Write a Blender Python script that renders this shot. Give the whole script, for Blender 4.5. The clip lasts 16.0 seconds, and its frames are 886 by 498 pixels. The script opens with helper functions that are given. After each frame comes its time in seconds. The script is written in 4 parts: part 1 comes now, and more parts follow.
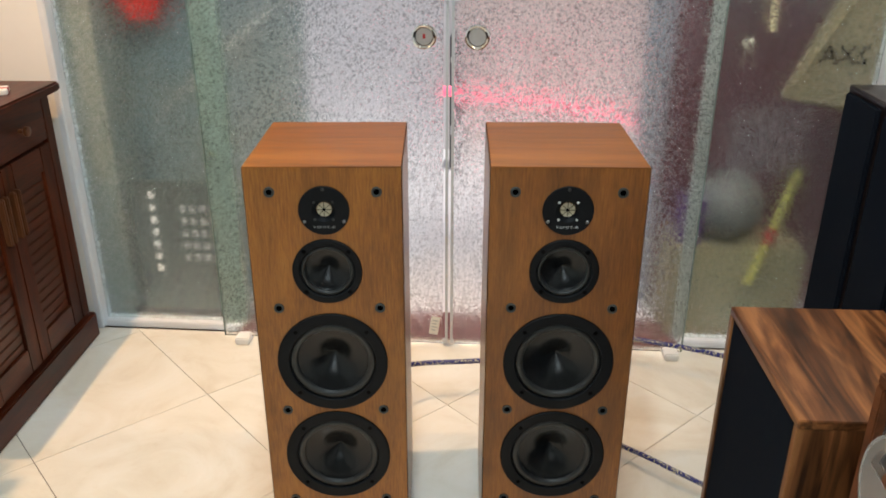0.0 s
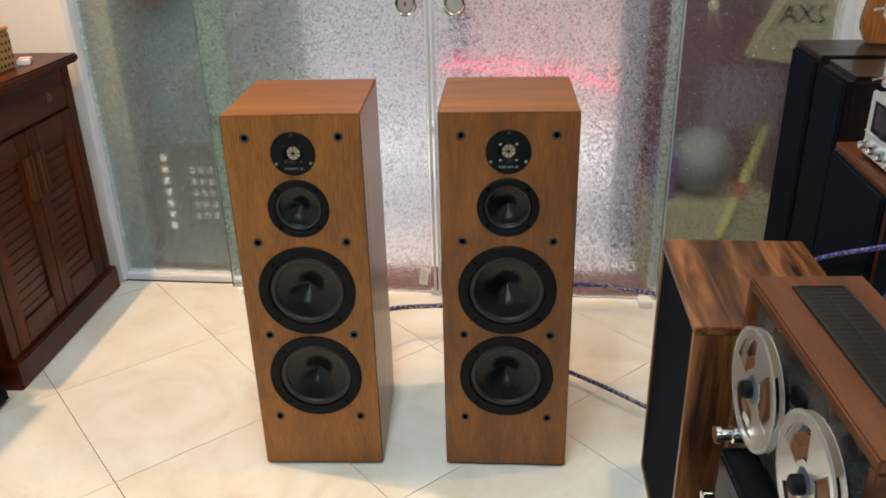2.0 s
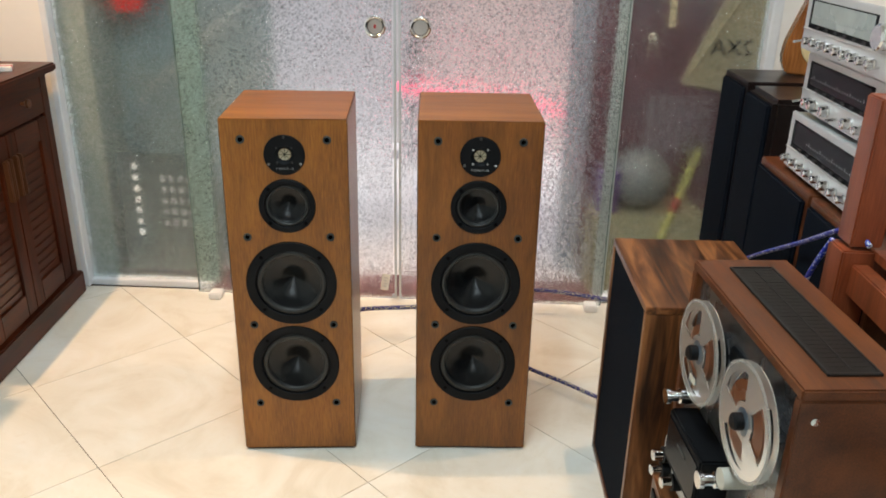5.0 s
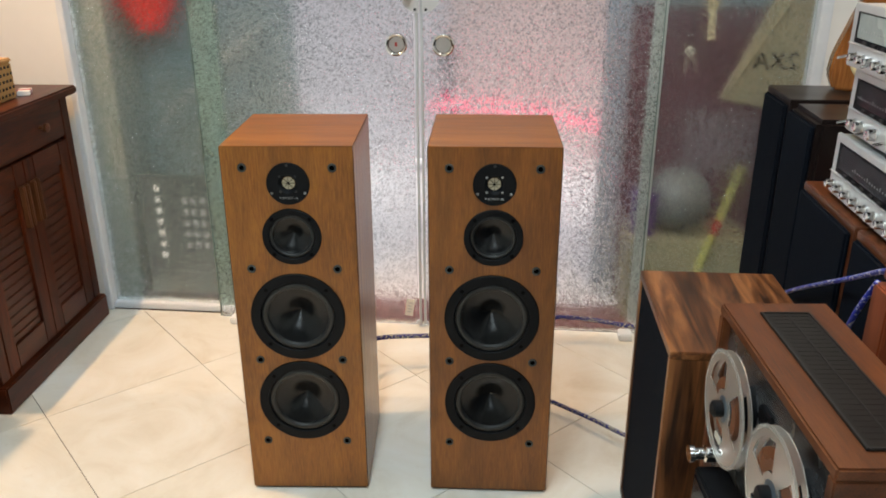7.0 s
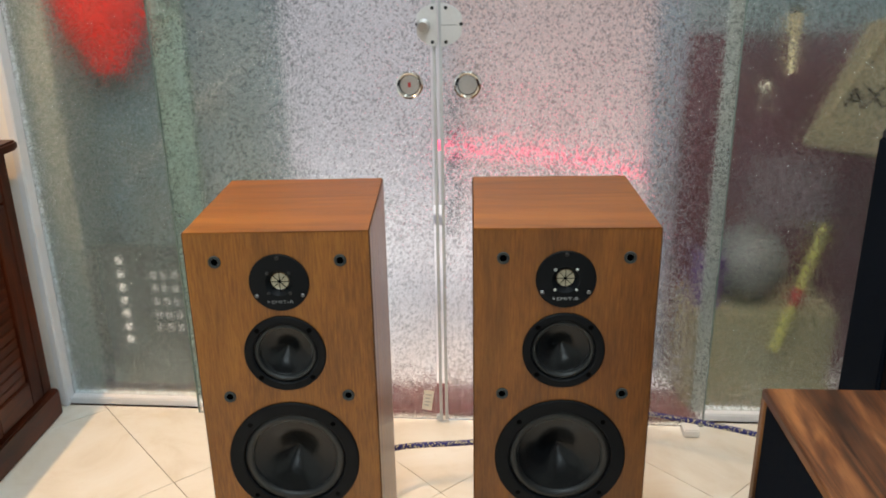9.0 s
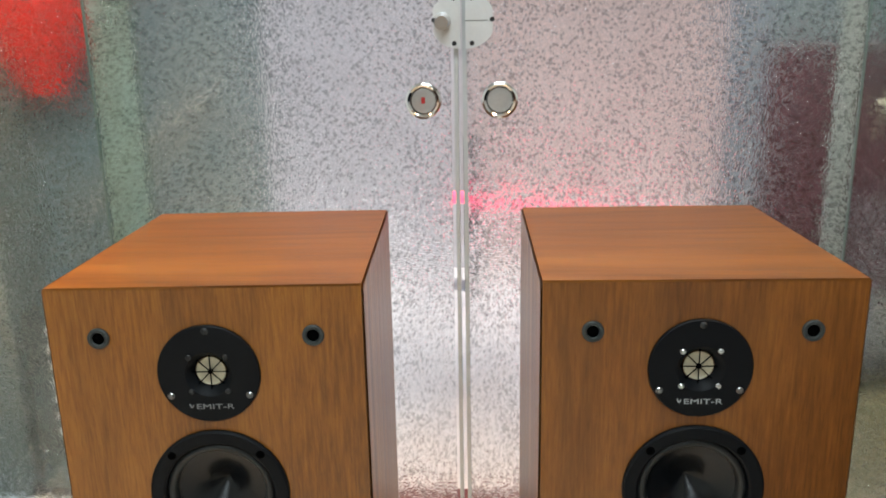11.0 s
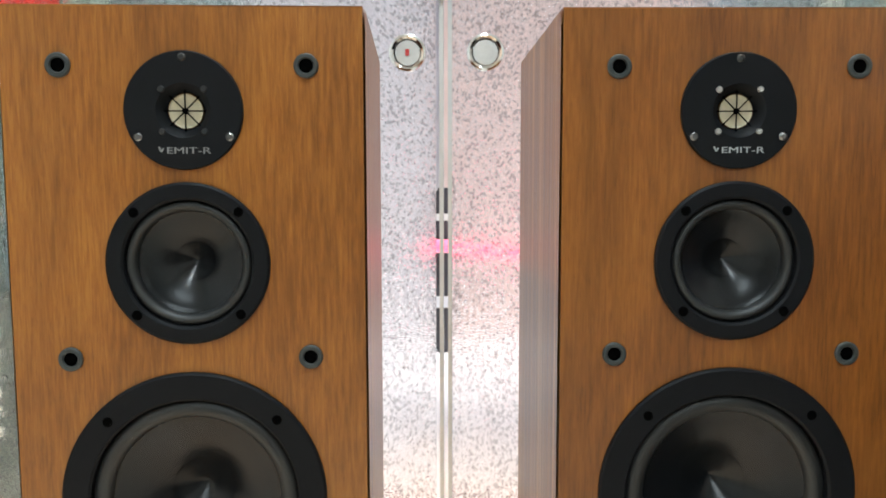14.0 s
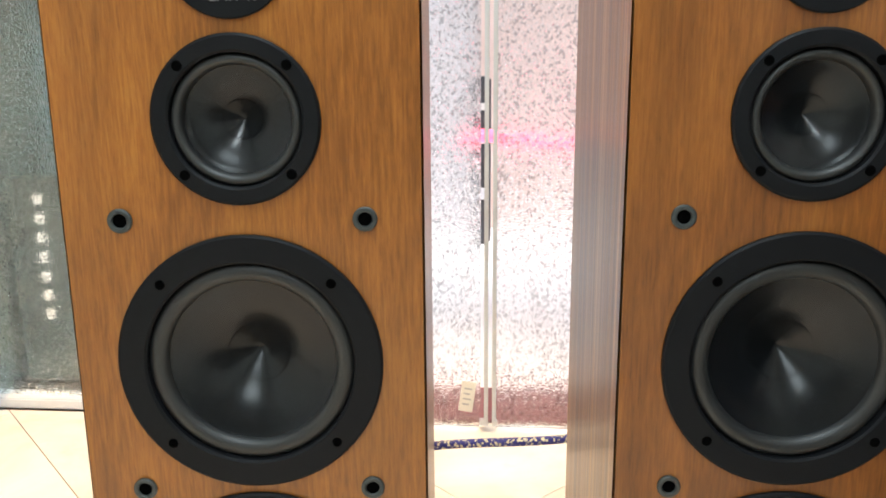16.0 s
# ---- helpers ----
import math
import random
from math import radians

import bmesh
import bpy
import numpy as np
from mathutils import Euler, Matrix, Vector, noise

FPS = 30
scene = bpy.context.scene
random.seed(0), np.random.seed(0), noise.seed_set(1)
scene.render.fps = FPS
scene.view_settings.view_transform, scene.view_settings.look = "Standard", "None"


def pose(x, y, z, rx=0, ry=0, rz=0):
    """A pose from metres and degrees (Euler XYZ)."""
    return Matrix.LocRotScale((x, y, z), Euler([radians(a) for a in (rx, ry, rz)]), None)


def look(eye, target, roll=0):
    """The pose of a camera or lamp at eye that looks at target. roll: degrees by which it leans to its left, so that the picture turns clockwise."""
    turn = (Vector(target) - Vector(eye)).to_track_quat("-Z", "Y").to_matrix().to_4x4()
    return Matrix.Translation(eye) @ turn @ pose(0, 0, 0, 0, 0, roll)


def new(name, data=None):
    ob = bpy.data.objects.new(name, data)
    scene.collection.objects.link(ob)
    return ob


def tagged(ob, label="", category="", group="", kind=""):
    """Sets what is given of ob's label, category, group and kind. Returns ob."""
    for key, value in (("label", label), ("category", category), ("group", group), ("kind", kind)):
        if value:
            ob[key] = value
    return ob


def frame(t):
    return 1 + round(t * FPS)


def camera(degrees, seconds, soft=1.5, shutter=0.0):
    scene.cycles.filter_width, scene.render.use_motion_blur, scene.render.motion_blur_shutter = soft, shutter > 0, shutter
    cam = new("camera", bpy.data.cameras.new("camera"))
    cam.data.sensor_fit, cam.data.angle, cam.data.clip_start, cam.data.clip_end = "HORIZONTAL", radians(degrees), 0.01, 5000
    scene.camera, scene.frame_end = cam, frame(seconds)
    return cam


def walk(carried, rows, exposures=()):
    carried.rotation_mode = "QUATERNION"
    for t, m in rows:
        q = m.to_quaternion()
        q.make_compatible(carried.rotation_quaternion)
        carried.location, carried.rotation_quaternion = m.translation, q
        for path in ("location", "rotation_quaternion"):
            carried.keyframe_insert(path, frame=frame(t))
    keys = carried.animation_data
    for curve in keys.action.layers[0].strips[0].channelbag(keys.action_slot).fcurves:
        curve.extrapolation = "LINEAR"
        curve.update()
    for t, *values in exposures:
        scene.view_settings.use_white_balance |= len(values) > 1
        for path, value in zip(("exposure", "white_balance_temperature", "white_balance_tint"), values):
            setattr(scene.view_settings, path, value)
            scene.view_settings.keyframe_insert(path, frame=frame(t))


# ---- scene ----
cam = camera(57.5, 16.0, soft=1.8)
PATH = [
    (0, (0.132, 0.107, 1.309), (0.003, 1.938, 0.516), 0.1),
    (0.5, (0.21, 0.062, 1.288), (0.08, 1.865, 0.433), 0.4),
    (1, (0.288, -0.029, 1.295), (0.09, 1.758, 0.42), -0.1),
    (1.5, (0.311, -0.067, 1.293), (0.07, 1.723, 0.434), -1.3),
    (2, (0.318, -0.086, 1.297), (0.093, 1.719, 0.467), -1.5),
    (2.5, (0.31, -0.087, 1.294), (0.103, 1.726, 0.474), -1.0),
    (3, (0.307, -0.09, 1.289), (0.117, 1.718, 0.456), -0.4),
    (3.5, (0.271, -0.144, 1.301), (0.12, 1.667, 0.467), 1.0),
    (4, (0.234, -0.231, 1.299), (0.142, 1.597, 0.493), 1.5),
    (4.2, (0.235, -0.262, 1.299), (0.166, 1.572, 0.506), 1.4),
    (6.3, (0.252, -0.294, 1.291), (0.195, 1.559, 0.542), 1.1),
    (6.5, (0.274, -0.248, 1.305), (0.183, 1.595, 0.534), 1.0),
    (7, (0.316, -0.159, 1.304), (0.13, 1.689, 0.562), -0.2),
    (7.5, (0.344, -0.078, 1.322), (0.076, 1.782, 0.636), -1.9),
    (8, (0.283, 0.042, 1.311), (0.019, 1.912, 0.654), -1.7),
    (8.5, (0.193, 0.182, 1.295), (0.03, 2.06, 0.625), -1.3),
    (9, (0.173, 0.323, 1.255), (0.011, 2.202, 0.586), -1.0),
    (9.2, (0.173, 0.403, 1.244), (-0.029, 2.279, 0.579), -0.5),
    (11.3, (0.086, 0.804, 1.012), (-0.074, 2.754, 0.597), -1.5),
    (11.5, (0.082, 0.803, 0.954), (-0.058, 2.772, 0.633), -1.8),
    (12, (0.07, 0.779, 0.839), (-0.038, 2.772, 0.716), -1.1),
    (12.5, (0.062, 0.788, 0.785), (-0.048, 2.784, 0.736), -0.7),
    (13, (0.058, 0.798, 0.761), (-0.036, 2.794, 0.674), -0.7),
    (13.5, (0.051, 0.813, 0.754), (-0.026, 2.804, 0.588), -0.4),
    (14, (0.052, 0.819, 0.746), (-0.032, 2.808, 0.558), -0.1),
    (14.5, (0.055, 0.827, 0.741), (-0.055, 2.81, 0.508), -0.7),
    (15, (0.056, 0.831, 0.738), (-0.054, 2.807, 0.446), -0.7),
    (15.5, (0.044, 0.834, 0.729), (-0.089, 2.796, 0.363), -0.6),
    (16, (0.031, 0.846, 0.711), (-0.136, 2.791, 0.276), -0.5),
]
EXPOSURES = [(0, -0.29), (1.0, -0.5), (1.6, -0.38), (3.0, -0.32), (4.2, -0.28), (6.3, -0.24), (7.0, -0.3), (8.0, -0.35), (9.2, -0.32), (11.3, -0.2), (12.5, 0.0), (13.5, 0.33), (14.5, 0.22), (15.0, 0.2), (15.5, 0.2), (16, 0.5)]
walk(cam, [(t, look(eye, target, roll)) for t, eye, target, roll in PATH], EXPOSURES)

# ---- world and light ----
world = bpy.data.worlds.new("sky")
scene.world = world
world.use_nodes = True
wn = world.node_tree
sky = wn.nodes.new("ShaderNodeTexSky")
sky.sky_type, sky.sun_disc = "NISHITA", False
sky.sun_elevation, sky.sun_rotation = radians(55), radians(20)
wn.links.new(sky.outputs[0], wn.nodes["Background"].inputs[0])
wn.nodes["Background"].inputs[1].default_value = 0.15
sun = new("sun", bpy.data.lights.new("sun", "SUN"))
sun.data.energy, sun.data.angle, sun.data.color = 3.9, radians(12), (1, 0.96, 0.9)
sun.matrix_world = look((4.4, 1.0, 9), (0.4, 3.2, 0))


def area_lamp(name, eye, target, sx, sy, watts, colour):
    ob = new(name, bpy.data.lights.new(name, "AREA"))
    ob.data.shape, ob.data.size, ob.data.size_y = "RECTANGLE", sx, sy
    ob.data.energy, ob.data.color = watts, colour
    ob.matrix_world = look(eye, target)
    return ob


COOL, WARM = (0.80, 0.94, 1.0), (1.0, 0.60, 0.30)
area_lamp("tube_light_front", (0.0, 0.70, 2.66), (0.0, 0.701, 0), 0.12, 1.2, 36, COOL)
area_lamp("panel_light_back", (-0.05, -1.2, 2.66), (-0.05, -1.199, 0), 1.1, 0.8, 30, COOL)
area_lamp("tube_light_side", (0.55, 1.65, 2.66), (0.55, 1.651, 0), 0.12, 1.2, 4, COOL)
for eye, target, watts in (((-1.25, 1.6, 2.6), (-0.93, 1.65, 0), 190), ((0.86, 1.62, 2.6), (0.62, 1.66, 0), 75)):
    spot = new("downlight_lamp", bpy.data.lights.new("downlight_lamp", "SPOT"))
    spot.data.energy, spot.data.color, spot.data.shadow_soft_size = watts, WARM, 0.02
    spot.data.spot_size, spot.data.spot_blend = radians(80), 0.85
    spot.matrix_world = look(eye, target)


# ---- materials ----
def node_mat(name):
    m = bpy.data.materials.new(name)
    m.use_nodes = True
    return m, m.node_tree, m.node_tree.nodes["Principled BSDF"]


def ramp(nt, fac, stops):
    r = nt.nodes.new("ShaderNodeValToRGB")
    while len(r.color_ramp.elements) < len(stops):
        r.color_ramp.elements.new(0.5)
    for e, (p, c) in zip(r.color_ramp.elements, stops):
        e.position, e.color = p, (*c, 1)
    nt.links.new(fac, r.inputs[0])
    return r.outputs[0]


def tex_noise(nt, vec, scale, detail=4, rough=0.6, warp=0.0):
    n = nt.nodes.new("ShaderNodeTexNoise")
    n.inputs["Scale"].default_value, n.inputs["Detail"].default_value = scale, detail
    n.inputs["Roughness"].default_value, n.inputs["Distortion"].default_value = rough, warp
    nt.links.new(vec, n.inputs["Vector"])
    return n.outputs[0]


def mapped(nt, scale=(1, 1, 1), shift=(0, 0, 0), turn=(0, 0, 0)):
    c = nt.nodes.new("ShaderNodeTexCoord")
    m = nt.nodes.new("ShaderNodeMapping")
    m.inputs["Scale"].default_value, m.inputs["Location"].default_value, m.inputs["Rotation"].default_value = scale, shift, turn
    nt.links.new(c.outputs["Object"], m.inputs["Vector"])
    return m.outputs[0]


def bump(nt, bsdf, height, strength, distance):
    b = nt.nodes.new("ShaderNodeBump")
    b.inputs["Strength"].default_value, b.inputs["Distance"].default_value = strength, distance
    nt.links.new(height, b.inputs["Height"])
    nt.links.new(b.outputs[0], bsdf.inputs["Normal"])


def mix(nt, a, b, fac, how="MIX"):
    n = nt.nodes.new("ShaderNodeMix")
    n.data_type, n.blend_type = "RGBA", how
    for sock, v in ((n.inputs[6], a), (n.inputs[7], b), (n.inputs[0], fac)):
        if isinstance(v, (tuple, float, int)):
            sock.default_value = (*v, 1) if isinstance(v, tuple) else v
        else:
            nt.links.new(v, sock)
    return n.outputs[2]


def wood(name, dark, mid, light, axis="z", grain=300.0, rough=0.38, coat=0.25, figure=9.0, bands=0.5, spec=0.4, run=0.14, fleck=0.05, relief=0.25, patchy=0.75):
    """Veneer with the grain along one axis: broad figure, fine fibres and short dark pores."""
    m, nt, p = node_mat(name)
    k = {"x": 0, "y": 1, "z": 2}[axis]
    fig = [figure] * 3
    fig[k] = figure * run
    fib = [grain] * 3
    fib[k] = grain * fleck
    por = [grain * 3.2] * 3
    por[k] = grain * 0.22
    a = tex_noise(nt, mapped(nt, fig), 1.0, 3, 0.55, 1.2)
    b = tex_noise(nt, mapped(nt, fib), 1.0, 5, 0.7, 0.3)
    c = tex_noise(nt, mapped(nt, por), 1.0, 2, 0.6)
    col = ramp(nt, mix(nt, b, a, bands), [(0.37, dark), (0.5, mid), (0.63, light)])
    col = mix(nt, col, tuple(v * 0.45 for v in dark), ramp(nt, c, [(0.61, (0, 0, 0)), (0.74, (0.42, 0.42, 0.42))]))
    patch = tex_noise(nt, mapped(nt, [v * 0.8 for v in fig], (3.1, 1.7, 0.4)), 1.0, 4, 0.6, 2.0)
    col = mix(nt, col, ramp(nt, patch, [(0.34, (0.50, 0.47, 0.44)), (0.52, (1, 1, 1)), (0.70, (1.26, 1.26, 1.22))]), patchy, "MULTIPLY")
    nt.links.new(col, p.inputs["Base Color"])
    nt.links.new(ramp(nt, b, [(0.2, (rough - 0.06,) * 3), (0.8, (rough + 0.12,) * 3)]), p.inputs["Roughness"])
    p.inputs["Coat Weight"].default_value, p.inputs["Coat Roughness"].default_value = coat, 0.25
    p.inputs["Specular IOR Level"].default_value = spec
    bump(nt, p, mix(nt, c, b, 0.5), relief, 0.0004)
    return m


def plain(name, colour, rough=0.5, metal=0.0, vary=0.12, scale=30.0, grain=0.0, coat=0.0, spec=0.5):
    m, nt, p = node_mat(name)
    n = tex_noise(nt, mapped(nt), scale, 5, 0.65)
    big = tex_noise(nt, mapped(nt), scale * 0.12, 3)
    lo, hi = tuple(v * (1 - vary) for v in colour), tuple(min(1, v * (1 + vary)) for v in colour)
    nt.links.new(ramp(nt, mix(nt, n, big, 0.5), [(0.3, lo), (0.7, hi)]), p.inputs["Base Color"])
    nt.links.new(ramp(nt, big, [(0.3, (max(0.02, rough - 0.06),) * 3), (0.7, (rough + 0.06,) * 3)]), p.inputs["Roughness"])
    p.inputs["Metallic"].default_value = metal
    p.inputs["Coat Weight"].default_value, p.inputs["Specular IOR Level"].default_value = coat, spec
    if grain:
        bump(nt, p, n, grain, 0.001)
    return m


def rope_mat(name, base, fleck):
    """Braided sleeve: two crossing sets of strands with pale flecks."""
    m, nt, p = node_mat(name)
    v = nt.nodes.new("ShaderNodeTexVoronoi")
    v.inputs["Scale"].default_value = 300
    nt.links.new(mapped(nt), v.inputs["Vector"])
    nt.links.new(mix(nt, base, fleck, ramp(nt, v.outputs["Color"], [(0.69, (0, 0, 0)), (0.72, (1, 1, 1))])), p.inputs["Base Color"])
    p.inputs["Roughness"].default_value = 0.5
    bump(nt, p, v.outputs["Distance"], 0.6, 0.002)
    return m


def pattern_glass(name, tint, cell, rough, strength, distance, blot):
    """Pebbled pattern glass: softly frosted face, its sparkle painted as irregular dark and milky flecks."""
    m, nt, p = node_mat(name)
    v = nt.nodes.new("ShaderNodeTexVoronoi")
    v.inputs["Scale"].default_value = cell
    nt.links.new(mapped(nt, (1, 0, 0.85)), v.inputs["Vector"])
    pick = nt.nodes.new("ShaderNodeSeparateColor")
    nt.links.new(v.outputs["Color"], pick.inputs[0])
    big = tex_noise(nt, mapped(nt, (1, 0, 1)), 3.5, 3)
    clear = ramp(nt, mix(nt, pick.outputs[0], big, 0.35), [(0.68, (0, 0, 0)), (0.72, (1, 1, 1))])
    milky = ramp(nt, pick.outputs[1], [(0.70, (0, 0, 0)), (0.74, (1, 1, 1))])
    # sparkle put into the tint: near-white flecks, darker ones under the clear mask
    face = mix(nt, tuple(c * 0.95 for c in tint), (1.0, 1.0, 1.0), milky)
    nt.links.new(mix(nt, face, tuple(c * blot for c in tint), clear), p.inputs["Base Color"])
    p.inputs["Transmission Weight"].default_value, p.inputs["IOR"].default_value = 1.0, 1.42
    glint = ramp(nt, pick.outputs[2], [(0.62, (0.12,) * 3), (0.72, (1,) * 3)])
    nt.links.new(ramp(nt, glint, [(0, (rough,) * 3), (1, (rough * 0.3,) * 3)]), p.inputs["Roughness"])
    bump(nt, p, mix(nt, v.outputs["Distance"], glint, 1.0, "MULTIPLY"), strength, distance)
    return m


def marble_tile(name):
    m, nt, p = node_mat(name)
    oi = nt.nodes.new("ShaderNodeObjectInfo")
    c = nt.nodes.new("ShaderNodeTexCoord")
    add = nt.nodes.new("ShaderNodeVectorMath")
    sc = nt.nodes.new("ShaderNodeVectorMath")
    sc.operation = "SCALE"
    sc.inputs["Scale"].default_value = 23.0
    nt.links.new(oi.outputs["Random"], sc.inputs[0])
    nt.links.new(c.outputs["Object"], add.inputs[0])
    nt.links.new(sc.outputs[0], add.inputs[1])
    a = tex_noise(nt, add.outputs[0], 3.0, 6, 0.6, 1.6)
    b = tex_noise(nt, add.outputs[0], 40.0, 3, 0.6)
    col = ramp(nt, a, [(0.3, (0.72, 0.67, 0.56)), (0.5, (0.82, 0.79, 0.70)), (0.72, (0.87, 0.86, 0.80))])
    col = mix(nt, col, (0.66, 0.58, 0.44), ramp(nt, b, [(0.6, (0, 0, 0)), (0.85, (0.3, 0.3, 0.3))]))
    nt.links.new(col, p.inputs["Base Color"])
    nt.links.new(ramp(nt, a, [(0.2, (0.10,) * 3), (0.8, (0.17,) * 3)]), p.inputs["Roughness"])
    p.inputs["IOR"].default_value = 1.5
    return m


TEAK = (0.172, 0.055, 0.0068), (0.268, 0.093, 0.0115), (0.345, 0.132, 0.0190)
NUT = (0.026, 0.009, 0.0034), (0.15, 0.056, 0.019), (0.31, 0.130, 0.046)
CASE = (0.070, 0.021, 0.007), (0.125, 0.038, 0.012), (0.17, 0.055, 0.018)
MAHOG = (0.022, 0.0045, 0.0016), (0.066, 0.0125, 0.0036), (0.115, 0.024, 0.0062)
RED = (0.17, 0.035, 0.012), (0.26, 0.058, 0.02), (0.33, 0.085, 0.03)
VENEER = wood("teak_veneer", *TEAK, "z", 300, 0.36, 0.25, 9, 0.36, 0.4, 0.2, 0.075, 0.25, 0.4)
VENEER_DARK = wood("teak_veneer_dark", *[tuple(v * k for v, k in zip(c, (0.80, 0.76, 0.80))) for c in TEAK], "z", 300, 0.36, 0.25, 9, 0.40, 0.4, 0.2, 0.07, 0.25, 0.55)
# cabinet sides: pale colour streaks stand for the grazing reflection of the glass
VENEER_SHEEN = wood("teak_veneer_sheen", (0.11, 0.045, 0.012), (0.27, 0.115, 0.028), (0.42, 0.22, 0.075), "z", 200, 0.30, 0.12, 70, 0.7, 0.4, 0.008, 0.012, 0.8)
VENEER_TOP = wood("teak_veneer_top", *TEAK, "x")
WALNUT = wood("walnut_veneer", *NUT, "y", 220, 0.33, 0.3, 26, 0.86, 0.4, 0.10)
WALNUT_V = wood("walnut_veneer_upright", *NUT, "z", 220, 0.33, 0.3, 22, 0.86, 0.4, 0.09)
DECK_WOOD = wood("stained_case_wood", *CASE, "y", 320, 0.42, 0.15, 8)
MAHOGANY = wood("dark_mahogany", *MAHOG, "z", 260, 0.40, 0.06, 10, 0.5, 0.2)
MAHOGANY_Y = wood("dark_mahogany_long", *MAHOG, "y", 260, 0.34, 0.10, 10, 0.5, 0.25)
HANDLE_WOOD = wood("light_handle_wood", (0.06, 0.018, 0.006), (0.115, 0.038, 0.012), (0.16, 0.058, 0.018), "z", 300, 0.35, 0.3, 10)
RED_WOOD = wood("red_stained_wood", *RED, "z", 260, 0.35, 0.3, 10)
GUITAR_WOOD = wood("amber_tonewood", (0.18, 0.06, 0.015), (0.32, 0.12, 0.03), (0.42, 0.17, 0.05), "z", 260, 0.2, 0.6, 10)
BLACK = plain("black_plastic", (0.0055, 0.006, 0.0072), 0.55, vary=0.15, grain=0.1, scale=300, spec=0.13)
CONE = plain("poly_cone", (0.0055, 0.0062, 0.0072), 0.26, vary=0.05, scale=12, spec=0.30)
RUBBER = plain("rubber", (0.012, 0.0125, 0.0125), 0.5, vary=0.15, scale=60)
DARK = plain("dark_hole", (0.0015, 0.0015, 0.0015), 0.9, spec=0.0)
SOCKET = plain("grey_socket", (0.028, 0.033, 0.032), 0.5)
CLOTH = plain("grille_cloth", (0.006, 0.009, 0.015), 0.95, vary=0.25, scale=500, grain=0.4, spec=0.08)
BLACKWOOD = plain("black_ash", (0.014, 0.009, 0.008), 0.35, vary=0.3, scale=40, coat=0.15, spec=0.3)
CHROME = plain("chrome", (0.75, 0.75, 0.74), 0.12, 1.0, 0.05)
STEEL = plain("brushed_steel", (0.62, 0.62, 0.61), 0.28, 1.0, 0.08, 120)
DULL_STEEL = plain("dull_steel", (0.22, 0.22, 0.22), 0.3, 1.0, 0.1, 200)
BRUSHED = plain("brushed_disc", (0.66, 0.66, 0.65), 0.36, 0.75, 0.1, 150)
SATIN = plain("satin_lock_metal", (0.80, 0.80, 0.80), 0.45, 0.6, 0.05, 150)
SILVER = plain("silver_panel", (0.68, 0.68, 0.67), 0.38, 0.45, 0.06, 200)
ALU = plain("painted_aluminium", (0.76, 0.79, 0.83), 0.4, 0.05, 0.06, 40)
WALL = plain("wall_paint", (0.86, 0.845, 0.81), 0.7, vary=0.03, scale=8, grain=0.08)
CEIL = plain("ceiling_paint", (0.82, 0.82, 0.80), 0.8, vary=0.03, scale=8)
GROUT = plain("grout", (0.13, 0.10, 0.07), 0.8)
TILE = marble_tile("polished_tile")
DIAPHRAGM = plain("diaphragm_foil", (0.62, 0.54, 0.38), 0.4, vary=0.3, scale=120)
PALE = plain("pale_print", (0.36, 0.37, 0.37), 0.6)
GREY_PRINT = plain("grey_print", (0.20, 0.20, 0.20), 0.6)
SEAL = plain("milky_seal", (0.55, 0.57, 0.57), 0.3)
PAPER = plain("paper_tag", (0.70, 0.68, 0.60), 0.7)
WINDOW = plain("dial_glass", (0.006, 0.007, 0.010), 0.18, spec=0.10)
REELBROWN = plain("brown_tape", (0.16, 0.055, 0.022), 0.3, vary=0.1)
ROPE = rope_mat("blue_braid", (0.025, 0.045, 0.42), (0.70, 0.72, 0.78))
ROPE_D = rope_mat("dark_braid", (0.012, 0.016, 0.16), (0.55, 0.53, 0.36))
GLASS = pattern_glass("patterned_glass", (0.97, 0.98, 0.98), 260, 0.13, 0.42, 0.005, 0.64)
GLASS_F = pattern_glass("patterned_glass_fixed", (0.88, 0.95, 0.93), 280, 0.19, 0.6, 0.004, 0.78)
# milky tints for the paler look where two glass sheets overlap
OVERLAP = plain("pale_green_overlap", (0.40, 0.54, 0.49), 0.3, vary=0.25, scale=60)
OVERLAP.node_tree.nodes["Principled BSDF"].inputs["Transmission Weight"].default_value = 0.75
OVERLAP_GREY = plain("pale_grey_overlap", (0.40, 0.44, 0.41), 0.35, vary=0.2, scale=60)
OVERLAP_GREY.node_tree.nodes["Principled BSDF"].inputs["Transmission Weight"].default_value = 0.45
EDGE = plain("glass_edge", (0.14, 0.20, 0.175), 0.3, vary=0.1)
PLASTIC, _nt, _p = node_mat("clear_reel_plastic")
_p.inputs["Base Color"].default_value = (0.80, 0.80, 0.77, 1)
_p.inputs["Transmission Weight"].default_value, _p.inputs["Roughness"].default_value = 0.80, 0.24
bump(_nt, _p, tex_noise(_nt, mapped(_nt), 90), 0.1, 0.001)


# ---- mesh helpers ----
def part(name, bm, material, parent=None, label="", smooth=False):
    me = bpy.data.meshes.new(name)
    if smooth:
        for f in bm.faces:
            f.smooth = True
    bm.to_mesh(me)
    bm.free()
    me.materials.append(material)
    ob = new(name, me)
    if parent is not None:
        ob.parent = parent
    if smooth:
        me.set_sharp_from_angle(angle=radians(35))
    return tagged(ob, label)


def thing(name, m, label, category, group="", kind=""):
    ob = new(name)
    ob.empty_display_size = 0.05
    ob.matrix_world = m
    return tagged(ob, label, category, group, kind)


